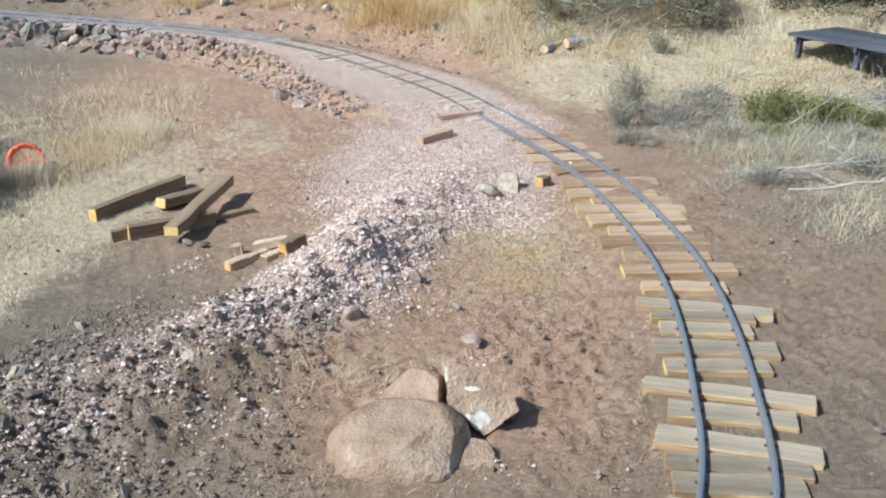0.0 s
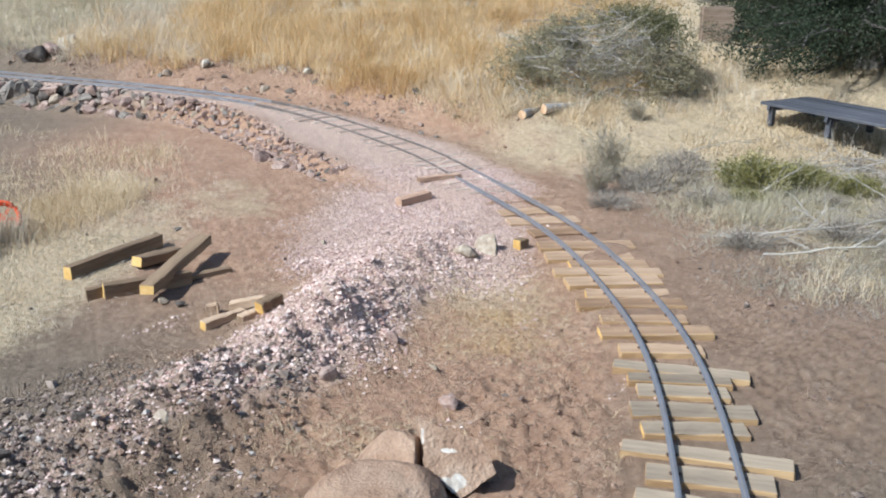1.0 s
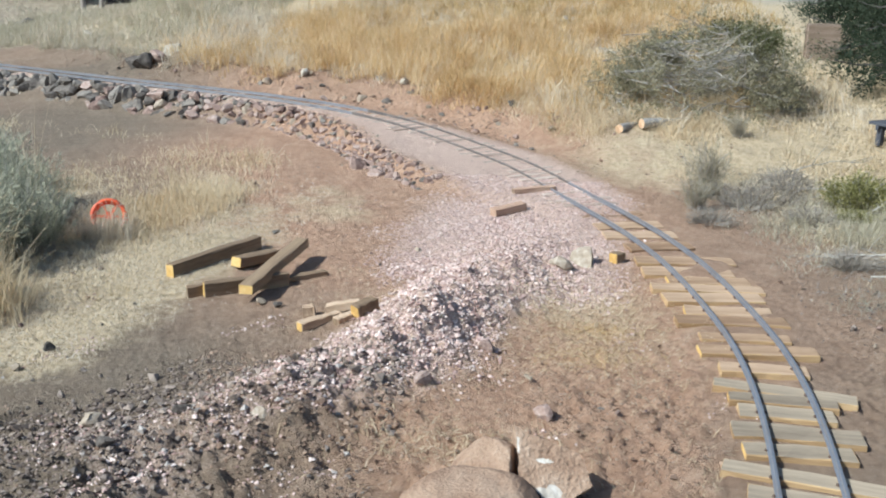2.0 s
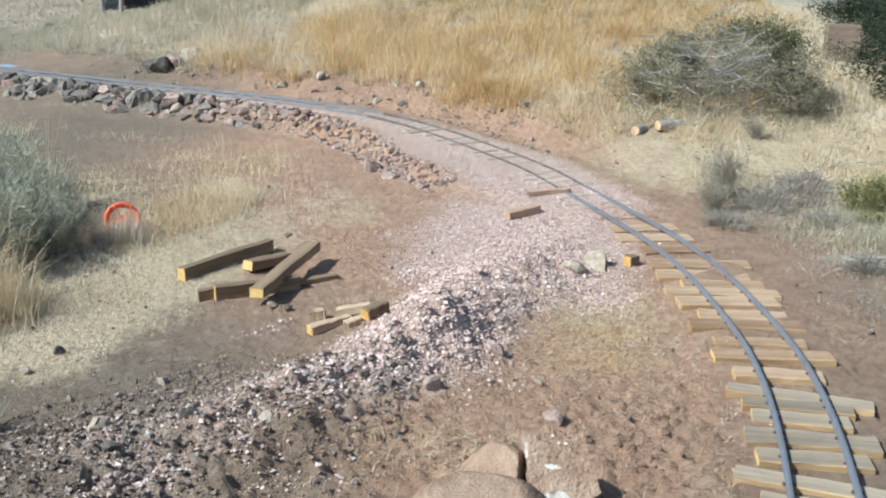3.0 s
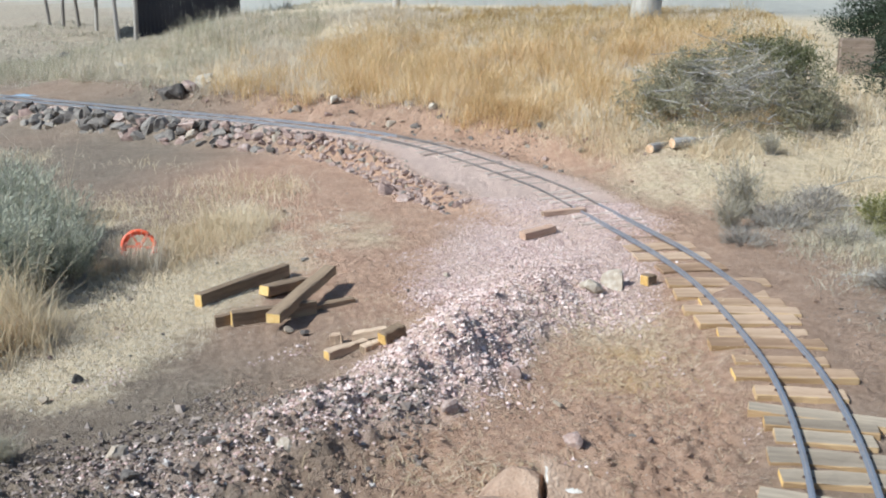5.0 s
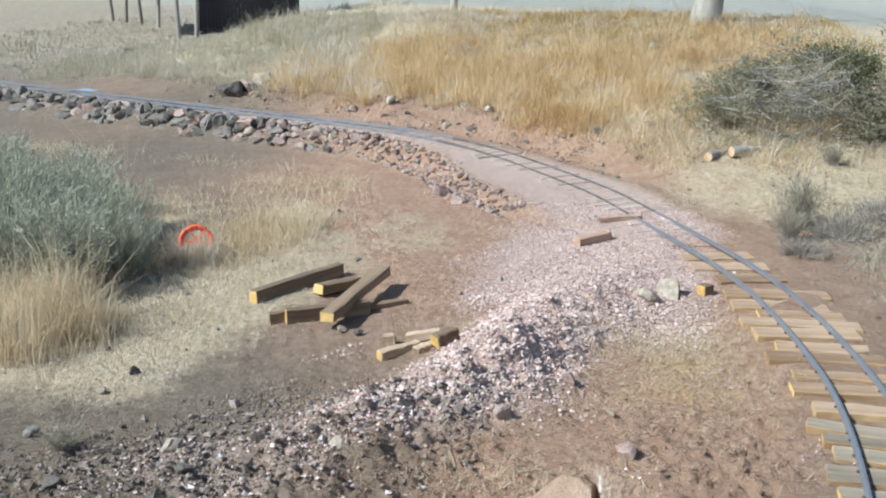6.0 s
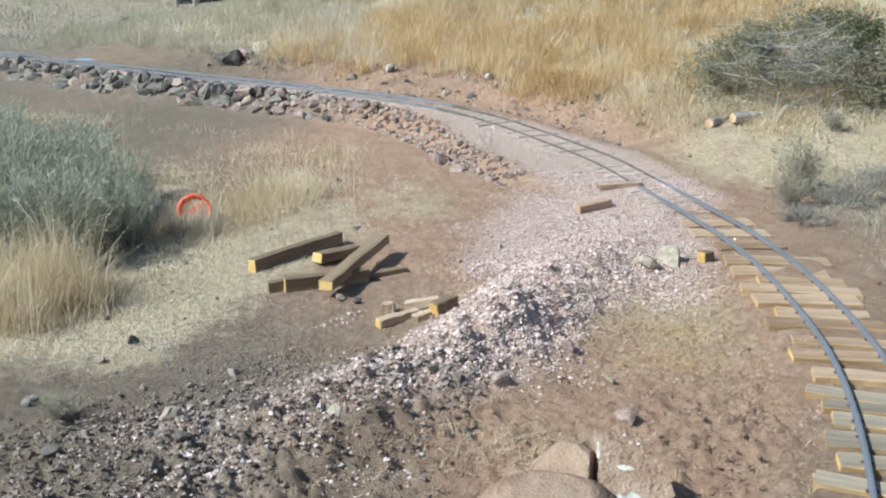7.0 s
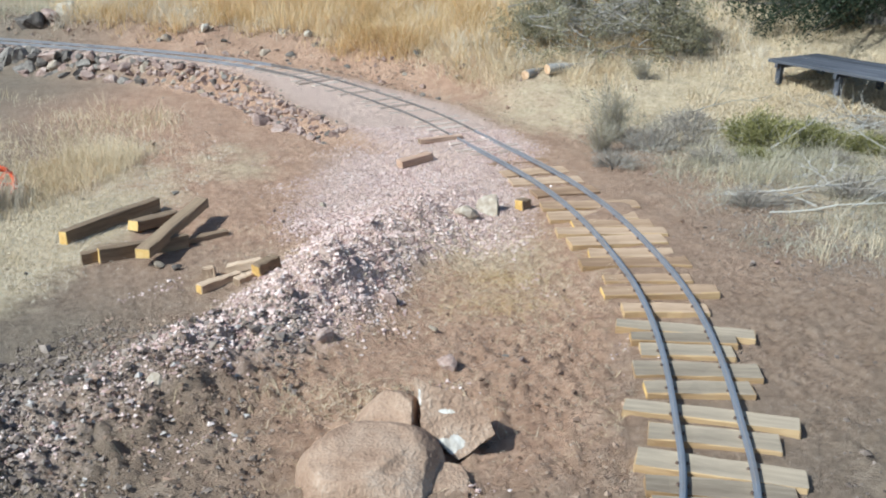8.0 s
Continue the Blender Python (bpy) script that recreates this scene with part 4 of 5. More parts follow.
DARK = leafy("juniper_needles", [(0.05, (0.014, 0.021, 0.013)), (0.5, (0.035, 0.048, 0.028)), (0.9, (0.085, 0.10, 0.06))], through_light=0.12)
BARK = mat("grey_bark", [(0.25, (0.17, 0.15, 0.13)), (0.5, (0.31, 0.28, 0.25)), (0.75, (0.45, 0.42, 0.38))], scale=4, fine=30, stretch=(1, 1, 0.3), rough=0.9, bump=0.5)
# the grey bark again, darker: the shade inside the crown is in its colour
SHADEBARK = mat("shaded_bark", [(0.25, (0.05, 0.043, 0.04)), (0.5, (0.10, 0.088, 0.08)), (0.75, (0.20, 0.18, 0.165))], scale=4, fine=30, stretch=(1, 1, 0.3), rough=0.92, bump=0.5)
DEADWOOD = mat("grey_dead_wood", [(0.25, (0.26, 0.23, 0.20)), (0.5, (0.41, 0.375, 0.335)), (0.75, (0.54, 0.50, 0.45))], scale=4, fine=30, rough=0.88, bump=0.3)
BLEACHED = mat("bleached_wood", [(0.25, (0.25, 0.225, 0.195)), (0.5, (0.37, 0.34, 0.30)), (0.75, (0.48, 0.45, 0.40))], scale=4, fine=30, rough=0.85, bump=0.3)


def golden_zone(a, b):
    d = bank(a, b)
    edge = smooth(1.7, 2.9, d + 0.5 * wobble(a, b, 1.4)) * smooth(16, 18.5, b) * (1 - 0.9 * zones(a, b)[2]) * (1 - smooth(3.0, 5.0, a - 0.12 * (b - 20)))
    return np.clip(edge * (0.6 + 0.45 * wobble(a, b, 0.9, 2) + 0.4 * wobble(a, b, 2.3, 6)) * np.exp(-(((a + 2.2) / 5.6) ** 4)) * (1 - smooth(26, 34, b)) * (1 - 0.55 * smooth(0.2, 0.6, wobble(a, b, 0.55, 9))), 0, 1)


def pale_zone(a, b):
    d = bank(a, b)
    edge = smooth(1.6, 3.2, d + 0.6 * wobble(a, b, 1.2, 4)) * smooth(15.2, 17, b) * (1 - zones(a, b)[2])
    edge = edge * (np.hypot(a - 1.5, b - 15.75) > 0.55)
    return np.clip(edge * (0.7 + 0.5 * wobble(a, b, 0.8, 7)) * (0.35 + 0.65 * smooth(-3.5, -6.5, a) * (1 - 0.5 * smooth(-9, -12, a)) + 0.5 * np.exp(-(((a - 0.6) / 1.6) ** 2 + ((b - 17.5) / 1.6) ** 2))), 0, 1)


grass("dry_grass", 4600, 18, (-10, 5, 17, 38), golden_zone, 0.09, 0.46, 0.010, 0.62, GOLD, "tall golden dry grass on the bank", 21)
grass("dry_grass", 4800, 16, (-18, 6, 15.5, 38), pale_zone, 0.10, 0.31, 0.010, 0.8, ASHEN, "pale straw-coloured dry grass on the bank", 31)
grass("dry_grass", 1900, 14, (-19, -6, 20, 38), lambda a, b: pale_zone(a, b) * smooth(-8.0, -11.0, a + 1.5 * wobble(a, b, 0.6, 8)), 0.10, 0.36, 0.011, 0.8, OLIVEGRASS, "dull greenish-grey grass on the bank", 33)
grass("dry_grass", 520, 14, (-0.8, 3.0, 15.6, 18.2), lambda a, b: np.clip(0.7 + 0.4 * wobble(a, b, 1.8, 3), 0, 1) * smooth(1.5, 2.2, bank(a, b)) * (np.hypot(a - 1.5, b - 15.75) > 0.55), 0.12, 0.25, 0.009, 1.3, STRAW, "pale dry grass at the foot of the bank", 36)
grass("dry_grass", 1500, 12, (2.0, 10, 13, 22), lambda a, b: np.clip(0.5 + 0.6 * wobble(a, b, 1.0, 3), 0, 1) * (bank(a, b) > 1.6) * (np.hypot(a - 1.5, b - 15.75) > 0.55), 0.1, 0.16, 0.012, 1.1, STRAW, "short flattened straw on open ground", 41)
grass("dry_grass", 2600, 12, (2.3, 8, 8.6, 14.4), lambda a, b: np.clip(0.5 + 0.6 * wobble(a, b, 1.6, 6), 0, 1) * smooth(1.0, 2.0, bank(a, b)), 0.14, 0.10, 0.007, 1.6, DULL, "sparse dull grey-brown dry grass", 51)
grass("dry_grass", 320, 24, (-7.2, -4.3, 6.4, 9.0), lambda a, b: np.clip(1.2 - ((a + 5.7) / 1.0) ** 2 - ((b - 7.75) / 0.75) ** 2, 0, 1), 0.08, 0.44, 0.007, 0.6, STRAW, "tall pale yellow dry grass before the sagebrush", 61)
grass("dry_grass", 420, 20, (-6.6, -3.6, 9.5, 14.0), lambda a, b: np.clip(1.25 - ((a + 5.0 - 0.25 * (b - 11)) / 0.8) ** 2 - ((b - 11.4) / 1.7) ** 2, 0, 1) * (0.6 + 0.5 * wobble(a, b, 2.0)) * (1 + 0.8 * np.exp(-(((a + 4.95) / 0.25) ** 2 + ((b - 10.4) / 0.2) ** 2))), 0.12, 0.19, 0.007, 0.9, STRAW, "wispy pale dry grass round the orange reel", 71)
grass("dry_grass", 80, 22, (-5.7, -4.6, 10.1, 10.6), lambda a, b: np.exp(-(((a + 5.05) / 0.3) ** 2 + ((b - 10.4) / 0.15) ** 2)), 0.06, 0.30, 0.006, 0.6, ASHEN, "pale dry grass growing up before the orange reel", 76)
grass("dry_grass", 300, 14, (-10, -5.3, 8.3, 13), lambda a, b: np.clip(0.5 + 0.5 * wobble(a, b, 1.6, 2), 0, 1) * smooth(-5.2, -5.8, a + 0.25 * (b - 9)), 0.10, 0.85, 0.007, 0.35, STRAW, "tall pale dry stalks among the sagebrush", 78)
grass("dry_grass", 1100, 12, (-13, -4.0, 8, 18), lambda a, b: np.clip(0.3 + 0.6 * wobble(a, b, 0.9, 1), 0, 1) * (bank(a, b) < -2.6), 0.16, 0.16, 0.009, 1.0, STRAW, "dry grass between the sagebrush", 81)
grass("dry_grass", 4200, 12, (-8, 6.5, 25.5, 40), lambda a, b: np.clip(0.3 + 0.5 * wobble(a, b, 0.7, 5) + 0.6 * smooth(28, 31, b), 0, 1) * (1 - zones(a, b)[2]) * smooth(-8, -4, a), 0.14, 0.24, 0.016, 0.9, UPPER, "short brownish dry grass near the crest", 95)
grass("dry_grass", 900, 10, (-30, -11, 26, 60), lambda a, b: 0.5 + 0.4 * wobble(a, b, 0.4), 0.25, 0.22, 0.03, 0.7, DULL, "low dry grass on the far field", 91)


grass("dry_grass", 1100, 12, (2.6, 7.5, 8.0, 13.2), lambda a, b: np.clip(0.35 + 0.7 * wobble(a, b, 1.2, 9), 0, 1) * smooth(1.2, 2.4, bank(a, b)), 0.09, 0.22, 0.005, 0.8, OLIVEGRASS, "wispy grey-green weeds outside the bend", 55)
grass("dry_grass", 130, 16, (2.6, 6.5, 8.5, 12.8), lambda a, b: np.clip(0.9 * wobble(a, b, 1.5, 4), 0, 1) * smooth(1.2, 2.2, bank(a, b)), 0.07, 0.24, 0.005, 0.8, STRAW, "tufts of pale straw among the weeds", 57)


def litter(name, n, box, weight, length, wide, material, label, seed):
    """Straws lying on the ground."""
    x, y = scatter(n, *box, weight, seed)
    g = np.random.default_rng(seed + 1)
    h = g.uniform(0.25, 1.0, n) * 0.05
    v, f = blades(x, y, h, wide * g.uniform(0.6, 1.4, n), length / 0.05 * g.uniform(0.5, 1.4, n), seed + 2, z=land(x, y) + 0.004)
    v = v.reshape(-1, 5, 3)
    ends = land(v[:, 4, 0], v[:, 4, 1])
    v[:, 4, 2] = ends + g.uniform(0.004, 0.03, n)
    v[:, 2:4, 2] = land(v[:, 2, 0], v[:, 2, 1])[:, None] + g.uniform(0.006, 0.035, n)[:, None]
    return soup(name, v.reshape(-1, 3), f, material, label, "straw")


litter("straw_litter", 13000, (-6.2, -2.8, 6.2, 14), lambda a, b: np.clip(zones(a, b)[1] + 0.15 * wobble(a, b, 2.2), 0, 1) ** 1.5, 0.12, 0.006, ASHEN, "trampled straw lying on the soil", 101)
litter("straw_litter", 4600, (-1.3, 1.6, 5.2, 10), lambda a, b: np.clip(0.9 * np.exp(-(((a - 0.5) / 0.7) ** 2 + ((b - 8.3) / 0.9) ** 2)) + 0.8 * np.exp(-(((a + 0.5) / 0.6) ** 2 + ((b - 5.75) / 0.25) ** 2)) + 0.01, 0, 1), 0.19, 0.0045, STRAW, "loose straws scattered on bare soil", 111)
litter("straw_litter", 900, (-0.2, 1.2, 6.9, 8.6), lambda a, b: np.exp(-(((a - 0.55) / 0.28) ** 2 + ((b - 8.05) / 0.2) ** 2)) + 0.8 * np.exp(-(((a - 0.45) / 0.35) ** 2 + ((b - 7.45) / 0.22) ** 2)), 0.20, 0.005, GOLD, "golden straw trodden into the soil", 115)
litter("straw_litter", 2600, (-2.4, 1.2, 4.2, 9.5), lambda a, b: np.clip(0.3 + 0.6 * wobble(a, b, 2.9, 4), 0.03, 1), 0.13, 0.004, STRAW, "stray straws on bare soil", 117)
litter("straw_litter", 9000, (1.8, 9, 8.5, 19), lambda a, b: np.clip(zones(a, b)[1] * 1.2 - 0.1 + 0.3 * wobble(a, b, 1.7), 0, 1), 0.15, 0.010, STRAW, "flattened straw on open ground", 121)
litter("twig_litter", 5200, (2.4, 7.5, 8.0, 14), lambda a, b: np.clip(0.4 + 0.5 * wobble(a, b, 1.4, 3), 0, 1) * smooth(0.9, 1.8, bank(a, b)), 0.25, 0.008, BLEACHED, "grey twigs lying in dry brush", 131)

# ---- shrubs ----


def limb(start, way, length, rng, bend=0.25, steps=6, sag=0.0):
    """The points of a crooked branch."""
    p, d = Vector(start), Vector(way).normalized()
    pts = [p.copy()]
    for _ in range(steps):
        d = (d + Vector((rng.gauss(0, bend), rng.gauss(0, bend), rng.gauss(0, bend) - sag))).normalized()
        p = p + d * (length / steps)
        pts.append(p.copy())
    return pts


def leaf_soup(centres, ways, length, wide, seed, per=6, spread=0.03):
    """Small pointed leaves round each centre."""
    g = np.random.default_rng(seed)
    n = len(centres) * per
    c = np.repeat(np.asarray(centres, float), per, 0) + g.normal(0, spread, (n, 3))
    d = np.repeat(np.asarray(ways, float), per, 0) + g.normal(0, 0.55, (n, 3))
    d /= np.linalg.norm(d, axis=1)[:, None] + 1e-9
    a = np.cross(d, g.normal(size=(n, 3)))
    a /= np.linalg.norm(a, axis=1)[:, None] + 1e-9
    l, w = length * g.uniform(0.6, 1.4, (n, 1)), wide * g.uniform(0.6, 1.4, (n, 1))
    v = np.stack([c, c + d * l * 0.5 + a * w, c + d * l, c + d * l * 0.5 - a * w], 1).reshape(-1, 3)
    k = np.arange(n)[:, None] * 4
    return v, np.concatenate([k + np.array([[0, 1, 2]]), k + np.array([[0, 2, 3]])])


def shrub(name, radius, high, stems, leaf, wide, per, leaves, label, seed, lean=0.7, bare=0.35, spread=0.03, wood=None, category="shrub", thick=0.009):
    """A bush: stems that fan out from the ground, with leaves along their upper parts. Stands at its origin."""
    rng = random.Random(seed)
    thing = tagged(new(name), label, category)
    bm = bmesh.new()
    centres, ways = [], []
    for _ in range(stems):
        a, k = rng.uniform(0, 2 * math.pi), rng.random() ** 0.6
        out = Vector((math.cos(a), math.sin(a), 0))
        start = out * k * radius * 0.35
        way = out * k * lean * radius / high + Vector((0, 0, 1))
        size = high * rng.uniform(0.65, 1.08) * (1 - 0.25 * k)
        pts = limb((start.x, start.y, -0.02), way, size, rng, 0.14, 5)
        tube(bm, pts, thick, thick / 3, 4)
        for j in range(1, len(pts)):
            for u in (0.0, 0.25, 0.5, 0.75):
                if (j - 1 + u) / 5 > bare:
                    q = pts[j - 1].lerp(pts[j], u)
                    centres.append(q)
                    ways.append((pts[j] - pts[j - 1]).normalized() + out * 0.4)
    tagged(part("woody_growth", bm, wood or BARK, thing), kind="stuff")
    v, f = leaf_soup(centres, ways, leaf, wide, seed, per, spread)
    soup("foliage", v, f, leaves, "", "", "stuff", thing)
    return thing


def stand(thing, x, y, turn=0, size=1.0, tall=1.0):
    thing.matrix_world = pose(x, y, at_land(x, y), 0, 0, turn) @ Matrix.Diagonal((size, size, size * tall, 1))
    return thing


def repeat(thing, x, y, turn, size=1.0, tall=1.0, label=""):
    c = copy_thing(thing, Matrix())
    c.matrix_world = pose(x, y, at_land(x, y), 0, 0, turn) @ Matrix.Diagonal((size, size, size * tall, 1))
    return tagged(c, label)


sage = stand(shrub("sagebrush", 0.70, 1.15, 150, 0.10, 0.0042, 4, SAGE, "tall grey-green sagebrush with pale upright stems", 3, lean=0.62, bare=0.25, spread=0.022, wood=BLEACHED, thick=0.006), -5.9, 9.1, 20)
tagged(sage, group="sagebrush thicket")
for k, (x, y, size) in enumerate(((-6.6, 9.0, 1.05), (-6.3, 9.9, 1.0), (-7.1, 10.1, 1.15), (-5.55, 9.75, 0.75), (-7.6, 9.2, 1.1), (-7.9, 10.9, 1.15), (-7.0, 11.3, 1.1), (-6.2, 10.8, 0.85), (-8.6, 11.9, 1.2), (-7.7, 12.4, 1.0), (-8.7, 10.0, 1.2), (-9.5, 11.2, 1.2), (-9.4, 13.0, 1.1), (-6.7, 8.3, 0.85), (-7.6, 8.1, 1.0))):
    repeat(sage, x, y, 57 * k, size, random.uniform(0.9, 1.1))
small = stand(shrub("sagebrush", 0.34, 0.95, 60, 0.10, 0.0035, 2, DRYSAGE, "small wispy grey-green sagebrush beside the track", 5, lean=0.55, bare=0.12, spread=0.018, wood=DEADWOOD, thick=0.005), 2.3, 13.2, 0)
repeat(small, 2.05, 12.55, 80, 0.75, 0.8, "low greyish shrub beside the track")
repeat(small, 3.2, 16.0, 140, 0.6, 0.8, "small grey shrub in straw")
repeat(small, -3.95, 5.7, 30, 0.5, 0.5, "low dry weed clump in rubble")
PURPLE = leafy("dead_brush", [(0.05, (0.19, 0.155, 0.125)), (0.5, (0.38, 0.33, 0.27)), (0.9, (0.56, 0.50, 0.42))])
dead = stand(shrub("dead_shrub", 0.5, 0.36, 60, 0.10, 0.003, 2, PURPLE, "low dead brown-purple brush beside the track", 6, lean=1.3, bare=0.15, spread=0.05), 2.75, 12.75, 0)
repeat(dead, 2.15, 11.9, 70, 0.8, 0.8)
repeat(dead, 3.4, 12.0, 130, 0.9, 0.8)
repeat(dead, 4.6, 10.6, 200, 1.0, 0.8)
repeat(dead, 5.6, 11.2, 260, 1.2, 0.9)
more = random.Random(77)
for k in range(16):
    repeat(dead, more.uniform(3.0, 7.2), more.uniform(9.2, 14.2), more.uniform(0, 360), more.uniform(0.5, 1.2), more.uniform(0.5, 0.9))
repeat(dead, 1.0, 29.8, 10, 1.0, 0.8, "dark dead shrub on the grassy bank")
bush = stand(shrub("green_bush", 0.62, 0.58, 80, 0.055, 0.007, 7, GREEN, "low bright green spreading juniper bush", 7, lean=1.2, bare=0.2, spread=0.05), 4.25, 12.75, 0)
repeat(bush, 4.95, 12.95, 110, 0.85, 0.85, "low green juniper bush among dead branches")
repeat(bush, 4.0, 12.2, 60, 0.5, 0.6, "small olive-green juniper tuft among dead branches")
repeat(bush, 5.5, 12.5, 200, 0.7, 0.8, "low green juniper bush among dead branches")
repeat(bush, 5.9, 11.3, 250, 0.45, 0.6, "small olive-green juniper tuft among dead branches")

# ---- cut branches ----


def branch(name, length, radius, rng, material, parent=None, label="", twigs=5, sag=0.02):
    """A crooked branch with its side twigs as parts; returns it and places along the twigs."""
    bm = bmesh.new()
    main = limb((0, 0, 0), (1, 0, 0.05), length, rng, 0.13, 8, sag)
    tube(bm, main, radius, radius * 0.25, 6)
    ob = part(name, bm, material, parent, label)
    tips = [main[-1]]
    for _ in range(twigs):
        k = rng.randrange(2, 8)
        way = (main[k] - main[k - 1]).normalized() + Vector((0.2, rng.gauss(0, 0.9), rng.gauss(0.15, 0.5)))
        t = limb(main[k], way, length * rng.uniform(0.2, 0.5), rng, 0.18, 5)
        bm = bmesh.new()
        tube(bm, t, radius * 0.5, radius * 0.18, 4)
        part("twig", bm, material, ob)
        tips += t[2:]
    return ob, tips


def brush_pile(cx, cy, rx, ry, high, count, seed):
    """A heap of cut juniper branches: each branch apart, their needles as one mass."""
    rng = random.Random(seed)
    thing = tagged(new("brush_pile"), "heap of cut juniper branches with grey wood and olive needles", "brush pile")
    centres, ways = [], []
    for k in range(count):
        a, q = rng.uniform(0, 2 * math.pi), rng.random() ** 0.5
        x, y = cx + math.cos(a) * q * rx * 0.8, cy + math.sin(a) * q * ry * 0.8
        top = high * (1 - q * q) ** 0.5
        z = at_land(x, y) + rng.uniform(0.1, 1.0) * top + 0.05
        length = rng.uniform(0.6, 1.5)
        ob, tips = branch("branch", length, rng.uniform(0.007, 0.016), rng, (DEADWOOD, BARK, BARK)[k % 3], thing, "", 6, 0.03)
        turn = math.degrees(a) + rng.gauss(0, 70)
        ob.matrix_world = pose(x, y, z, rng.uniform(-180, 180), rng.uniform(-12, 14), turn) @ Matrix.Translation((-length * 0.5, 0, 0))
        for t in tips:
            p = ob.matrix_world @ t
            if p.z > at_land(p.x, p.y) and rng.random() < (0.25 if abs(p.x - cx + 0.1) < 0.7 and p.y < cy else 0.9):
                centres.append(p)
                ways.append(Vector((rng.gauss(0, 0.6), rng.gauss(0, 0.6), 0.5)))
    for _ in range(count * 4):
        a, q = rng.uniform(0, 2 * math.pi), rng.random() ** 0.5
        x, y = cx + math.cos(a) * q * rx, cy + math.sin(a) * q * ry
        lump = 0.72 + 0.45 * float(wobble(x, y, 2.2, 3))
        if float(wobble(x, y, 3.1, 8)) < 0.1 or (abs(x - cx + 0.1) < 0.75 and y < cy + 0.2 and rng.random() < 0.8):
            continue
        centres.append(Vector((x, y, at_land(x, y) + high * lump * (1 - q * q) ** 0.5 * rng.uniform(0.55, 1.0))))
        ways.append(Vector((math.cos(a), math.sin(a), 0.6)))
    for k in range(46):
        x, y = cx + rng.gauss(-0.15, 0.75), cy - rng.uniform(0.1, 1.6)
        q = min(0.98, math.hypot((x - cx) / rx, (y - cy) / ry))
        length = rng.uniform(0.7, 1.5)
        ob, _ = branch("branch", length, rng.uniform(0.005, 0.010), rng, (BLEACHED, DEADWOOD, DEADWOOD, BARK)[k % 4], thing, "bare grey branch", 3, 0.0)
        ob.matrix_world = pose(x, y, at_land(x, y) + high * (1 - q * q) ** 0.5 * rng.uniform(0.6, 0.95), rng.uniform(-180, 180), rng.uniform(-30, 30), rng.choice((20, 200)) + rng.gauss(0, 60)) @ Matrix.Diagonal((1, 0.6, 0.6, 1)) @ Matrix.Translation((-length * 0.5, 0, 0))
    v, f = leaf_soup(centres, ways, 0.055, 0.009, seed, 14, 0.045)
    soup("needles", v, f, OLIVE, "", "", "stuff", thing)
    for _ in range(16):
        a, q = rng.uniform(-1.2, 2.4), rng.uniform(0.1, 0.85)
        x, y = cx + 0.3 + math.cos(a) * q * rx * 0.8, cy + math.sin(a) * q * ry * 0.6
        z = at_land(x, y) + high * (1 - q * q) ** 0.5 * 0.95
        spots = [Vector((x + rng.gauss(0, 0.17), y + rng.gauss(0, 0.17), z + rng.gauss(0, 0.09))) for _ in range(46)]
        v, f = leaf_soup(spots, [Vector((rng.gauss(0, 0.5), rng.gauss(0, 0.5), 0.6)) for _ in spots], 0.06, 0.008, seed + int(1000 * q), 12, 0.06)
        tagged(soup("sprig", v, f, SPRIG, "", "", "stuff", thing), "dark green juniper sprig")
    return thing


brush_pile(2.85, 18.2, 2.05, 2.1, 1.42, 170, 3)
LOGEND = mat("log_cut_face", [(0.3, (0.50, 0.30, 0.17)), (0.6, (0.68, 0.47, 0.30)), (0.8, (0.74, 0.58, 0.42))], scale=12, rough=0.8, bump=0.1)


def log(x, y, length, radius, turn, label):
    thing = tagged(new("cut_log"), label, "log")
    bm = bmesh.new()
    tube(bm, limb((0, 0, 0), (1, 0, 0), length, random.Random(2), 0.04, 6), radius, radius * 0.8, 12)
    part("bark", bm, BARK, thing)
    bm = bmesh.new()
    bmesh.ops.create_cone(bm, cap_ends=True, segments=14, radius1=radius * 0.93, radius2=radius * 0.9, depth=0.012)
    ob = part("cut_face", bm, LOGEND, thing, "fresh orange-white sawn face")
    ob.matrix_world = pose(-0.004, 0, 0, 0, 90, 0)
    thing.matrix_world = pose(x, y, at_land(x, y) + radius, 0, 0, turn)


log(1.30, 15.92, 0.8, 0.075, 60, "cut juniper log with a fresh sawn face in dry grass")
log(1.68, 16.15, 1.0, 0.085, 33, "thick cut juniper log lying in dry grass")

G4 = "bleached branches on the ground"
lay = random.Random(91)
for k in range(30):
    x, y, length, turn, r = lay.uniform(2.9, 7.4), lay.uniform(9.6, 14.6), lay.uniform(0.6, 1.9), lay.choice((-25, -40, 12, 30, 155, 60)) + lay.gauss(0, 12), lay.uniform(0.006, 0.013)
    if y < 10.6 and x > 5.5:
        x -= 2.0
    ob, tips = branch("dead_branch", length, r, random.Random(40 + k), BLEACHED if k % 2 else DEADWOOD, None, "bleached dead branch with side twigs on dry ground", 5, 0.0)
    ob.matrix_world = pose(x, y, at_land(x, y) + 0.06, lay.uniform(-30, 30), -2, turn)
    tagged(ob, category="branch", group=G4)

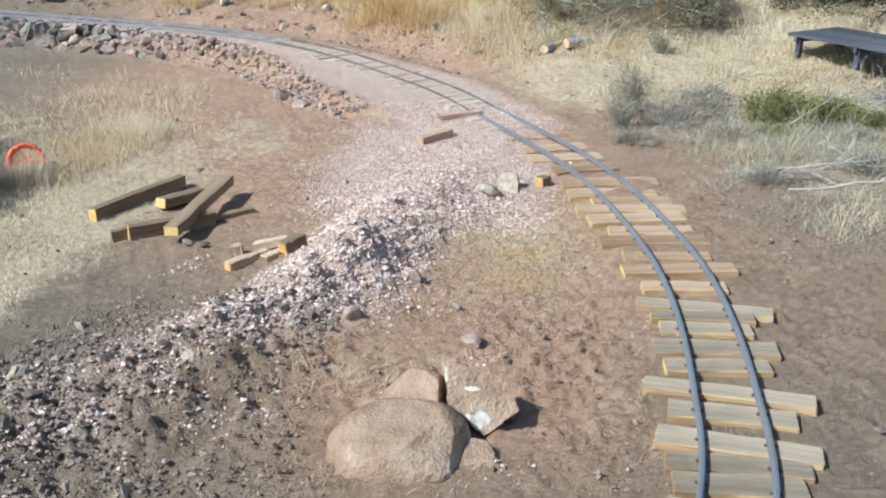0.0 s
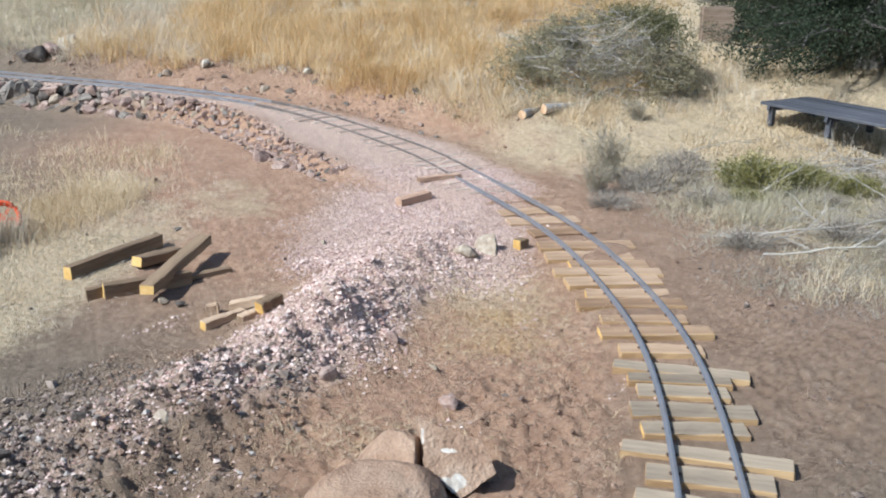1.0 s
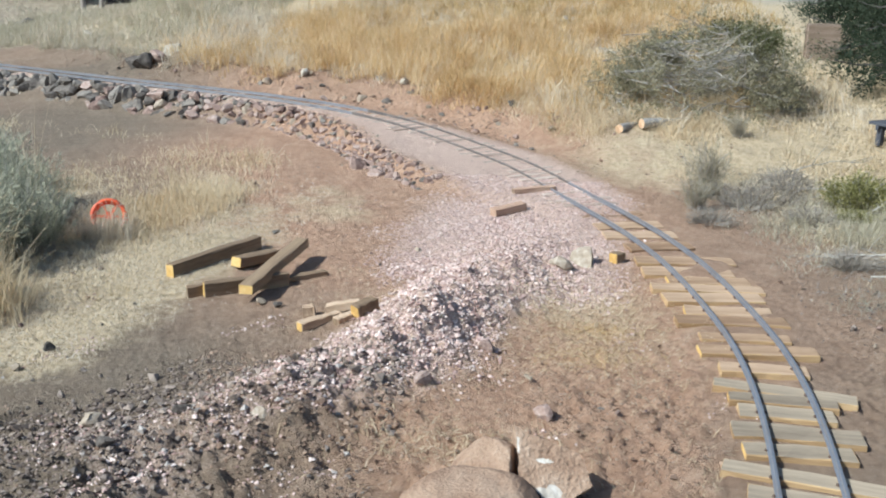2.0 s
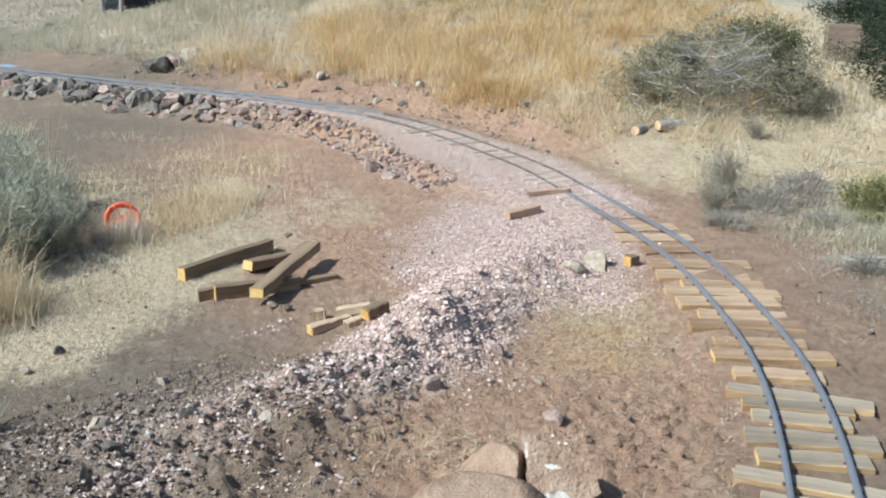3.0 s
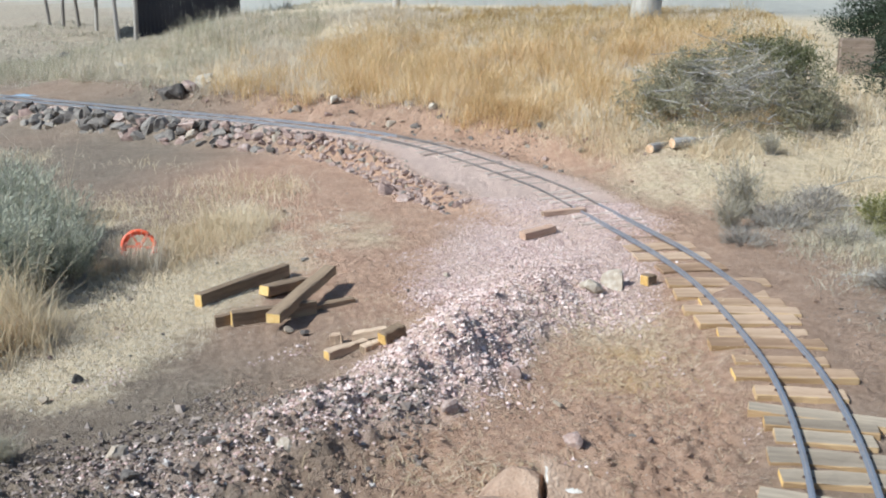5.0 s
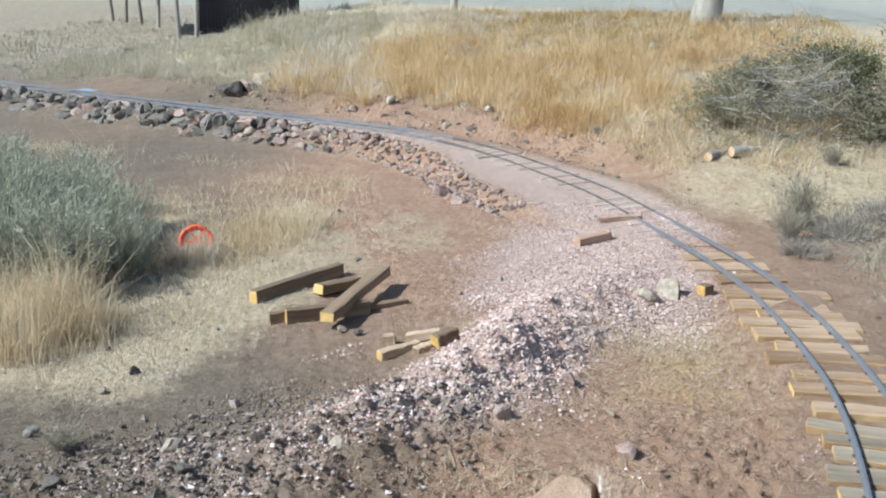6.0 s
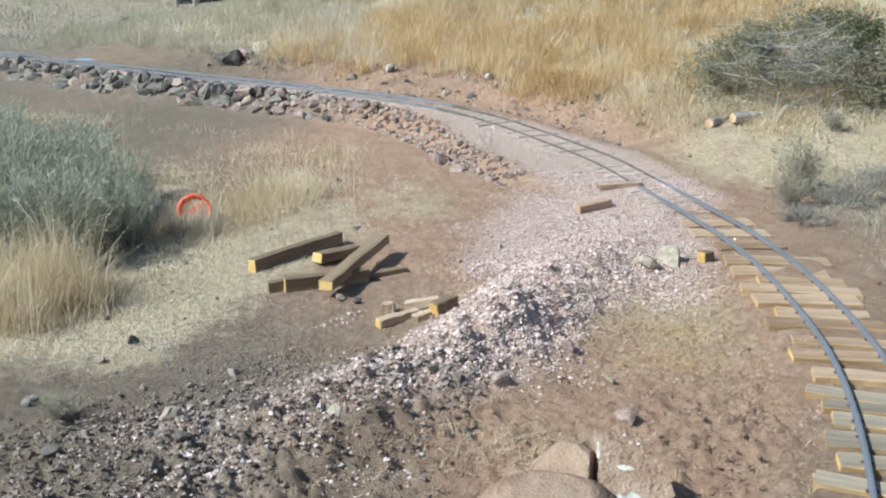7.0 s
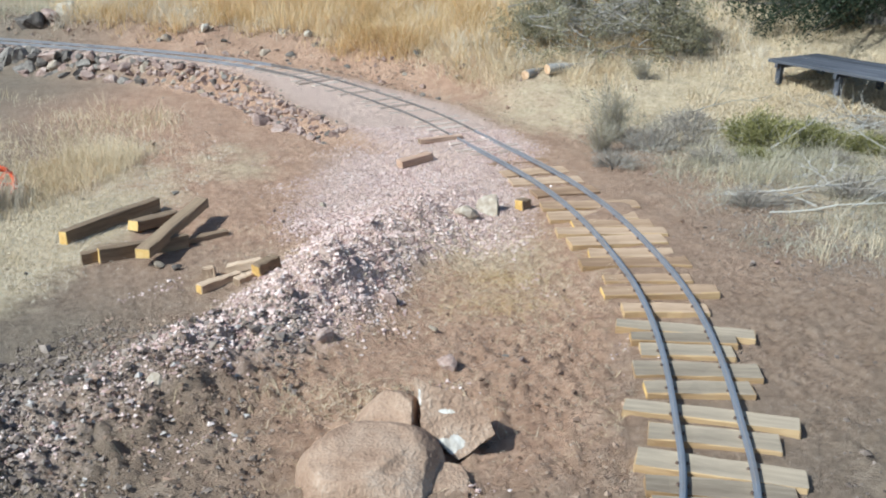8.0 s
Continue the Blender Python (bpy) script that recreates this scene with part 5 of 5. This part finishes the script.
for x0, y0, x1, y1, r in ((3.38, 10.16, 2.77, 10.07, 0.012), (3.92, 9.79, 3.50, 11.31, 0.014), (5.21, 10.99, 4.45, 11.27, 0.019), (4.39, 11.13, 3.72, 10.61, 0.013), (4.41, 11.18, 4.62, 12.71, 0.011), (6.22, 15.69, 5.39, 17.00, 0.012), (7.16, 15.61, 5.29, 14.97, 0.014), (5.4, 10.9, 4.2, 9.2, 0.014)):
    long = math.hypot(x1 - x0, y1 - y0)
    ob, tips = branch("dead_branch", long, 0.72 * r, random.Random(int(100 * x0)), BLEACHED, None, "long bleached dead branch lying in dry brush", 6, 0.0)
    ob.matrix_world = pose(x0, y0, at_land(x0, y0) + 0.12, lay.uniform(-20, 20), 0, math.degrees(math.atan2(y1 - y0, x1 - x0))) @ Matrix.Diagonal((1, 1, 0.35, 1))
    tagged(ob, category="branch", group=G4)

# ---- juniper tree ----


def juniper(x, y, seed):
    rng = random.Random(seed)
    thing = tagged(new("juniper_tree"), "large dark juniper tree with drooping shaded lower limbs", "tree")
    bm = bmesh.new()
    trunk = limb((0, 0, -0.1), (0.1, 0.05, 1), 4.2, rng, 0.1, 8)
    tube(bm, trunk, 0.28, 0.09, 10)
    part("trunk", bm, BARK, thing)
    bm = bmesh.new()
    centres, ways = [], []
    for k in range(105):
        j = 1 + int(7.9 * rng.random() ** 1.7)
        a = rng.uniform(0, 2 * math.pi)
        way = Vector((math.cos(a), math.sin(a), rng.uniform(-0.1, 0.45)))
        length = (3.5 - 0.3 * j) * rng.uniform(0.7, 1.15)
        pts = limb(trunk[min(j, 8)], way, length, rng, 0.16, 7, 0.035)
        tube(bm, pts, 0.05, 0.012, 5)
        for i in range(2, 8):
            for _ in range(6):
                c = pts[i] + Vector((rng.gauss(0, 0.2), rng.gauss(0, 0.2), rng.gauss(-0.02, 0.16)))
                centres.append(c)
                ways.append((pts[i] - pts[i - 1]).normalized() + Vector((0, 0, 0.2)))
    # limbs take the bark with the crown's shade painted in
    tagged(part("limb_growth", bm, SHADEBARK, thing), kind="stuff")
    v, f = leaf_soup(centres, ways, 0.065, 0.011, seed, 46, 0.11)
    soup("crown", v, f, DARK, "", "", "stuff", thing)
    thing.matrix_world = pose(x, y, at_land(x, y), 0, 0, 0)
    return thing


tree = juniper(8.2, 18.9, 4)
repeat(tree, 8.6, 23.2, 250, 1.0, 0.95, "dark juniper tree behind another at the road")
repeat(tree, 12.2, 18.2, 130, 0.95, 0.95, "dark juniper tree with lighter grey lower limbs")

# ---- bench, shed, trunk and small things ----
DECK = mat("dark_planks", [(0.25, (0.04, 0.042, 0.05)), (0.5, (0.075, 0.078, 0.092)), (0.8, (0.125, 0.128, 0.145))], scale=3, fine=30, stretch=(0.3, 4, 4), rough=0.7, bump=0.2, per_object=0.25)


def low_table(x, y, turn, length, width, high):
    thing = tagged(new("low_table"), "long low dark weathered plank table in dry grass", "table")
    n = 6
    for k in range(n):
        ob = part("plank", beam_mesh(length, width / n - 0.008, 0.045, k), [DECK, DECK], thing)
        ob.matrix_world = pose(length / 2, (k + 0.5) * width / n, high - 0.045)
    for px in (0.18, length / 2, length - 0.18):
        for py in (0.1, width - 0.1):
            ob = part("leg", beam_mesh(high - 0.09, 0.09, 0.09, 3), [DECK, DECK], thing)
            ob.matrix_world = pose(px, py, (high - 0.09) / 2, 0, 90, 0) @ Matrix.Translation((0, 0, -0.045))
        ob = part("crossbar", beam_mesh(width, 0.06, 0.08, 5), [DECK, DECK], thing)
        ob.matrix_world = pose(px, width / 2, high - 0.128, 0, 0, 90)
    thing.matrix_world = pose(x, y, at_land(x, y) - 0.02, 0, 0, turn)


low_table(5.22, 15.95, -61, 2.7, 1.15, 0.38)

CRATEWOOD = mat("crate_boards", [(0.25, (0.16, 0.115, 0.085)), (0.5, (0.24, 0.18, 0.135)), (0.8, (0.31, 0.24, 0.19))], scale=3, stretch=(0.4, 4, 4), rough=0.9, bump=0.3, per_object=0.2)
crate = tagged(new("wooden_crate"), "plain brown board crate standing beside the junipers", "crate")
for k in range(5):
    for side in (-1, 1):
        ob = part("board", beam_mesh(0.66, 0.149, 0.03, k), [CRATEWOOD, CRATEWOOD], crate)
        ob.matrix_world = pose(0, side * 0.27, 0.08 + 0.15 * k, 90, 0, 0)
        ob = part("board", beam_mesh(0.5, 0.149, 0.03, k), [CRATEWOOD, CRATEWOOD], crate)
        ob.matrix_world = pose(side * 0.30, 0, 0.08 + 0.15 * k, 90, 0, 90)
crate.matrix_world = pose(6.15, 22.5, at_land(6.15, 22.5), 0, 0, -8)
SNAG = mat("pale_trunk", [(0.25, (0.25, 0.22, 0.18)), (0.5, (0.38, 0.35, 0.30)), (0.75, (0.48, 0.45, 0.40))], scale=3, fine=20, stretch=(1, 1, 0.25), rough=0.9, bump=0.5)
snag = tagged(new("tree_trunk"), "thick pale barkless tree trunk standing at the crest", "tree trunk")
bm = bmesh.new()
pts = limb((0, 0, -0.2), (0.02, 0, 1), 5.5, random.Random(8), 0.03, 10)
tube(bm, pts, 0.46, 0.35, 22)
for v in bm.verts:
    a = math.atan2(v.co.y, v.co.x)
    k = 1 + 0.05 * math.sin(a * 7) + 0.03 * math.sin(a * 13 + v.co.z) + 0.25 * math.exp(-(v.co.z + 0.2) * 3)
    v.co.x, v.co.y = v.co.x * k, v.co.y * k
part("trunk", bm, SNAG, snag, smooth_shade=True)
bm = bmesh.new()
tube(bm, limb(pts[7], (0.7, 0.3, 0.8), 1.6, random.Random(5), 0.1, 5), 0.2, 0.1, 8)
part("limb_stub", bm, SNAG, snag)
snag.matrix_world = pose(2.50, 33.8, at_land(2.50, 33.8))

POST = mat("weathered_post", [(0.3, (0.22, 0.19, 0.16)), (0.6, (0.36, 0.32, 0.28)), (0.8, (0.46, 0.42, 0.37))], scale=4, stretch=(1, 1, 0.2), rough=0.9, bump=0.3, per_object=0.5)
# near-black, so that deep shade behind the posts is in the boards' colour
SHADEBOARD = mat("shade_dark_boards", [(0.3, (0.018, 0.018, 0.022)), (0.7, (0.042, 0.040, 0.045))], scale=3, stretch=(1, 1, 0.2), rough=0.9, bump=0.3)
shed = tagged(new("pole_shed"), "row of rough posts with added near-black boards standing in for shade", "shed")
for k, (x, y) in enumerate(((-18.9, 42.2), (-19.1, 40.9), (-24.0, 49.0), (-26.3, 51.8), (-28.0, 53.3), (-29.8, 55.2))):
    rng = random.Random(70 + k)
    bm = bmesh.new()
    z = at_land(x, y)
    tube(bm, limb((x, y, z - 0.3), (0.10 * (0.5 - k % 2), 0.02, 1), 3.2, rng, 0.02, 6), 0.11 - 0.008 * (k > 1), 0.09, 9)
    part("post", bm, POST, shed)
stake = tagged(new("wooden_stake"), "short pale wooden stake standing on the crest", "stake")
bm = bmesh.new()
tube(bm, limb((0, 0, -0.2), (0.03, 0, 1), 2.6, random.Random(4), 0.02, 5), 0.17, 0.15, 9)
part("shaft", bm, POST, stake)
stake.matrix_world = pose(-7.4, 43.0, at_land(-7.4, 43.0))
# added: an unseen roof that casts shade, and dark boards in place of shade
for name, mx, my, size, z in (("unseen_roof_panel", -20.8, 47.4, (9.4, 9.5, 0.14), 4.2), ("shade_board", -17.2, 44.4, (4.6, 0.12, 4.1), 0.1)):
    n = 26
    for k in range(n):
        bm = bmesh.new()
        bmesh.ops.create_cube(bm, size=1)
        bmesh.ops.scale(bm, vec=(size[0] / n - 0.003, size[1], size[2]), verts=bm.verts)
        ob = part(name, bm, SHADEBOARD, shed)
        ob.matrix_world = pose(mx, my, z, 0, 0, 21.5) @ Matrix.Translation(((k + 0.5) * size[0] / n - size[0] / 2, 0.012 * (k % 2), size[2] / 2 + 0.012 * (k % 2)))

ORANGE = mat("orange_plastic", [(0.3, (0.70, 0.09, 0.03)), (0.7, (0.85, 0.15, 0.05))], scale=8, rough=0.45, bump=0.05, spec=0.5)


def hose_reel(x, y):
    thing = tagged(new("hose_reel"), "bright orange plastic reel half hidden in dry grass", "reel")
    for k, off in enumerate((-0.075, 0.075)):
        bm = bmesh.new()
        ring = [(0.185 * math.cos(a), off, 0.185 * math.sin(a)) for a in (2 * math.pi * j / 32 for j in range(33))]
        tube(bm, ring, 0.026, 0.026, 8)
        part("rim", bm, ORANGE, thing, smooth_shade=True)
        for j in range(6):
            bm = bmesh.new()
            a = math.pi * j / 3
            tube(bm, [(0, off, 0), (0.18 * math.cos(a), off, 0.18 * math.sin(a))], 0.007, 0.007, 6)
            part("spoke", bm, ORANGE, thing)
    bm = bmesh.new()
    tube(bm, [(0, -0.09, 0), (0, 0.09, 0)], 0.05, 0.05, 14)
    part("hub", bm, ORANGE, thing)
    thing.matrix_world = pose(x, y, at_land(x, y) + 0.19, -22, 6, 18)


hose_reel(-5.12, 10.72)
BLUE = mat("blue_plastic", [(0.3, (0.22, 0.30, 0.38)), (0.7, (0.34, 0.43, 0.52))], scale=5, rough=0.4, bump=0.3)
bm = bmesh.new()
bmesh.ops.create_grid(bm, x_segments=14, y_segments=6, size=1)
for v in bm.verts:
    v.co = Vector((v.co.x * 1.3, v.co.y * 0.3, 0.05 + 0.03 * noise.noise(v.co * 3)))
ob = part("plastic_sheet", bm, BLUE, None, "crumpled blue plastic sheet lying beside the track")
ob.matrix_world = pose(-14.0, 24.3, at_land(-14.0, 24.3) + 0.02, 0, 0, -27)
tagged(ob, category="plastic sheet")
CONCRETE = mat("grey_concrete", [(0.3, (0.24, 0.23, 0.21)), (0.7, (0.36, 0.35, 0.32))], scale=6, rough=0.9, bump=0.3)
ob = part("marker_post", beam_mesh(0.62, 0.26, 0.22, 9), [CONCRETE, CONCRETE], None, "short grey concrete post below the track")
ob.matrix_world = pose(-16.2, 23.25, at_land(-16.2, 23.25) + 0.29, 0, 90, 10) @ Matrix.Translation((0, 0, -0.11))
tagged(ob, category="post")
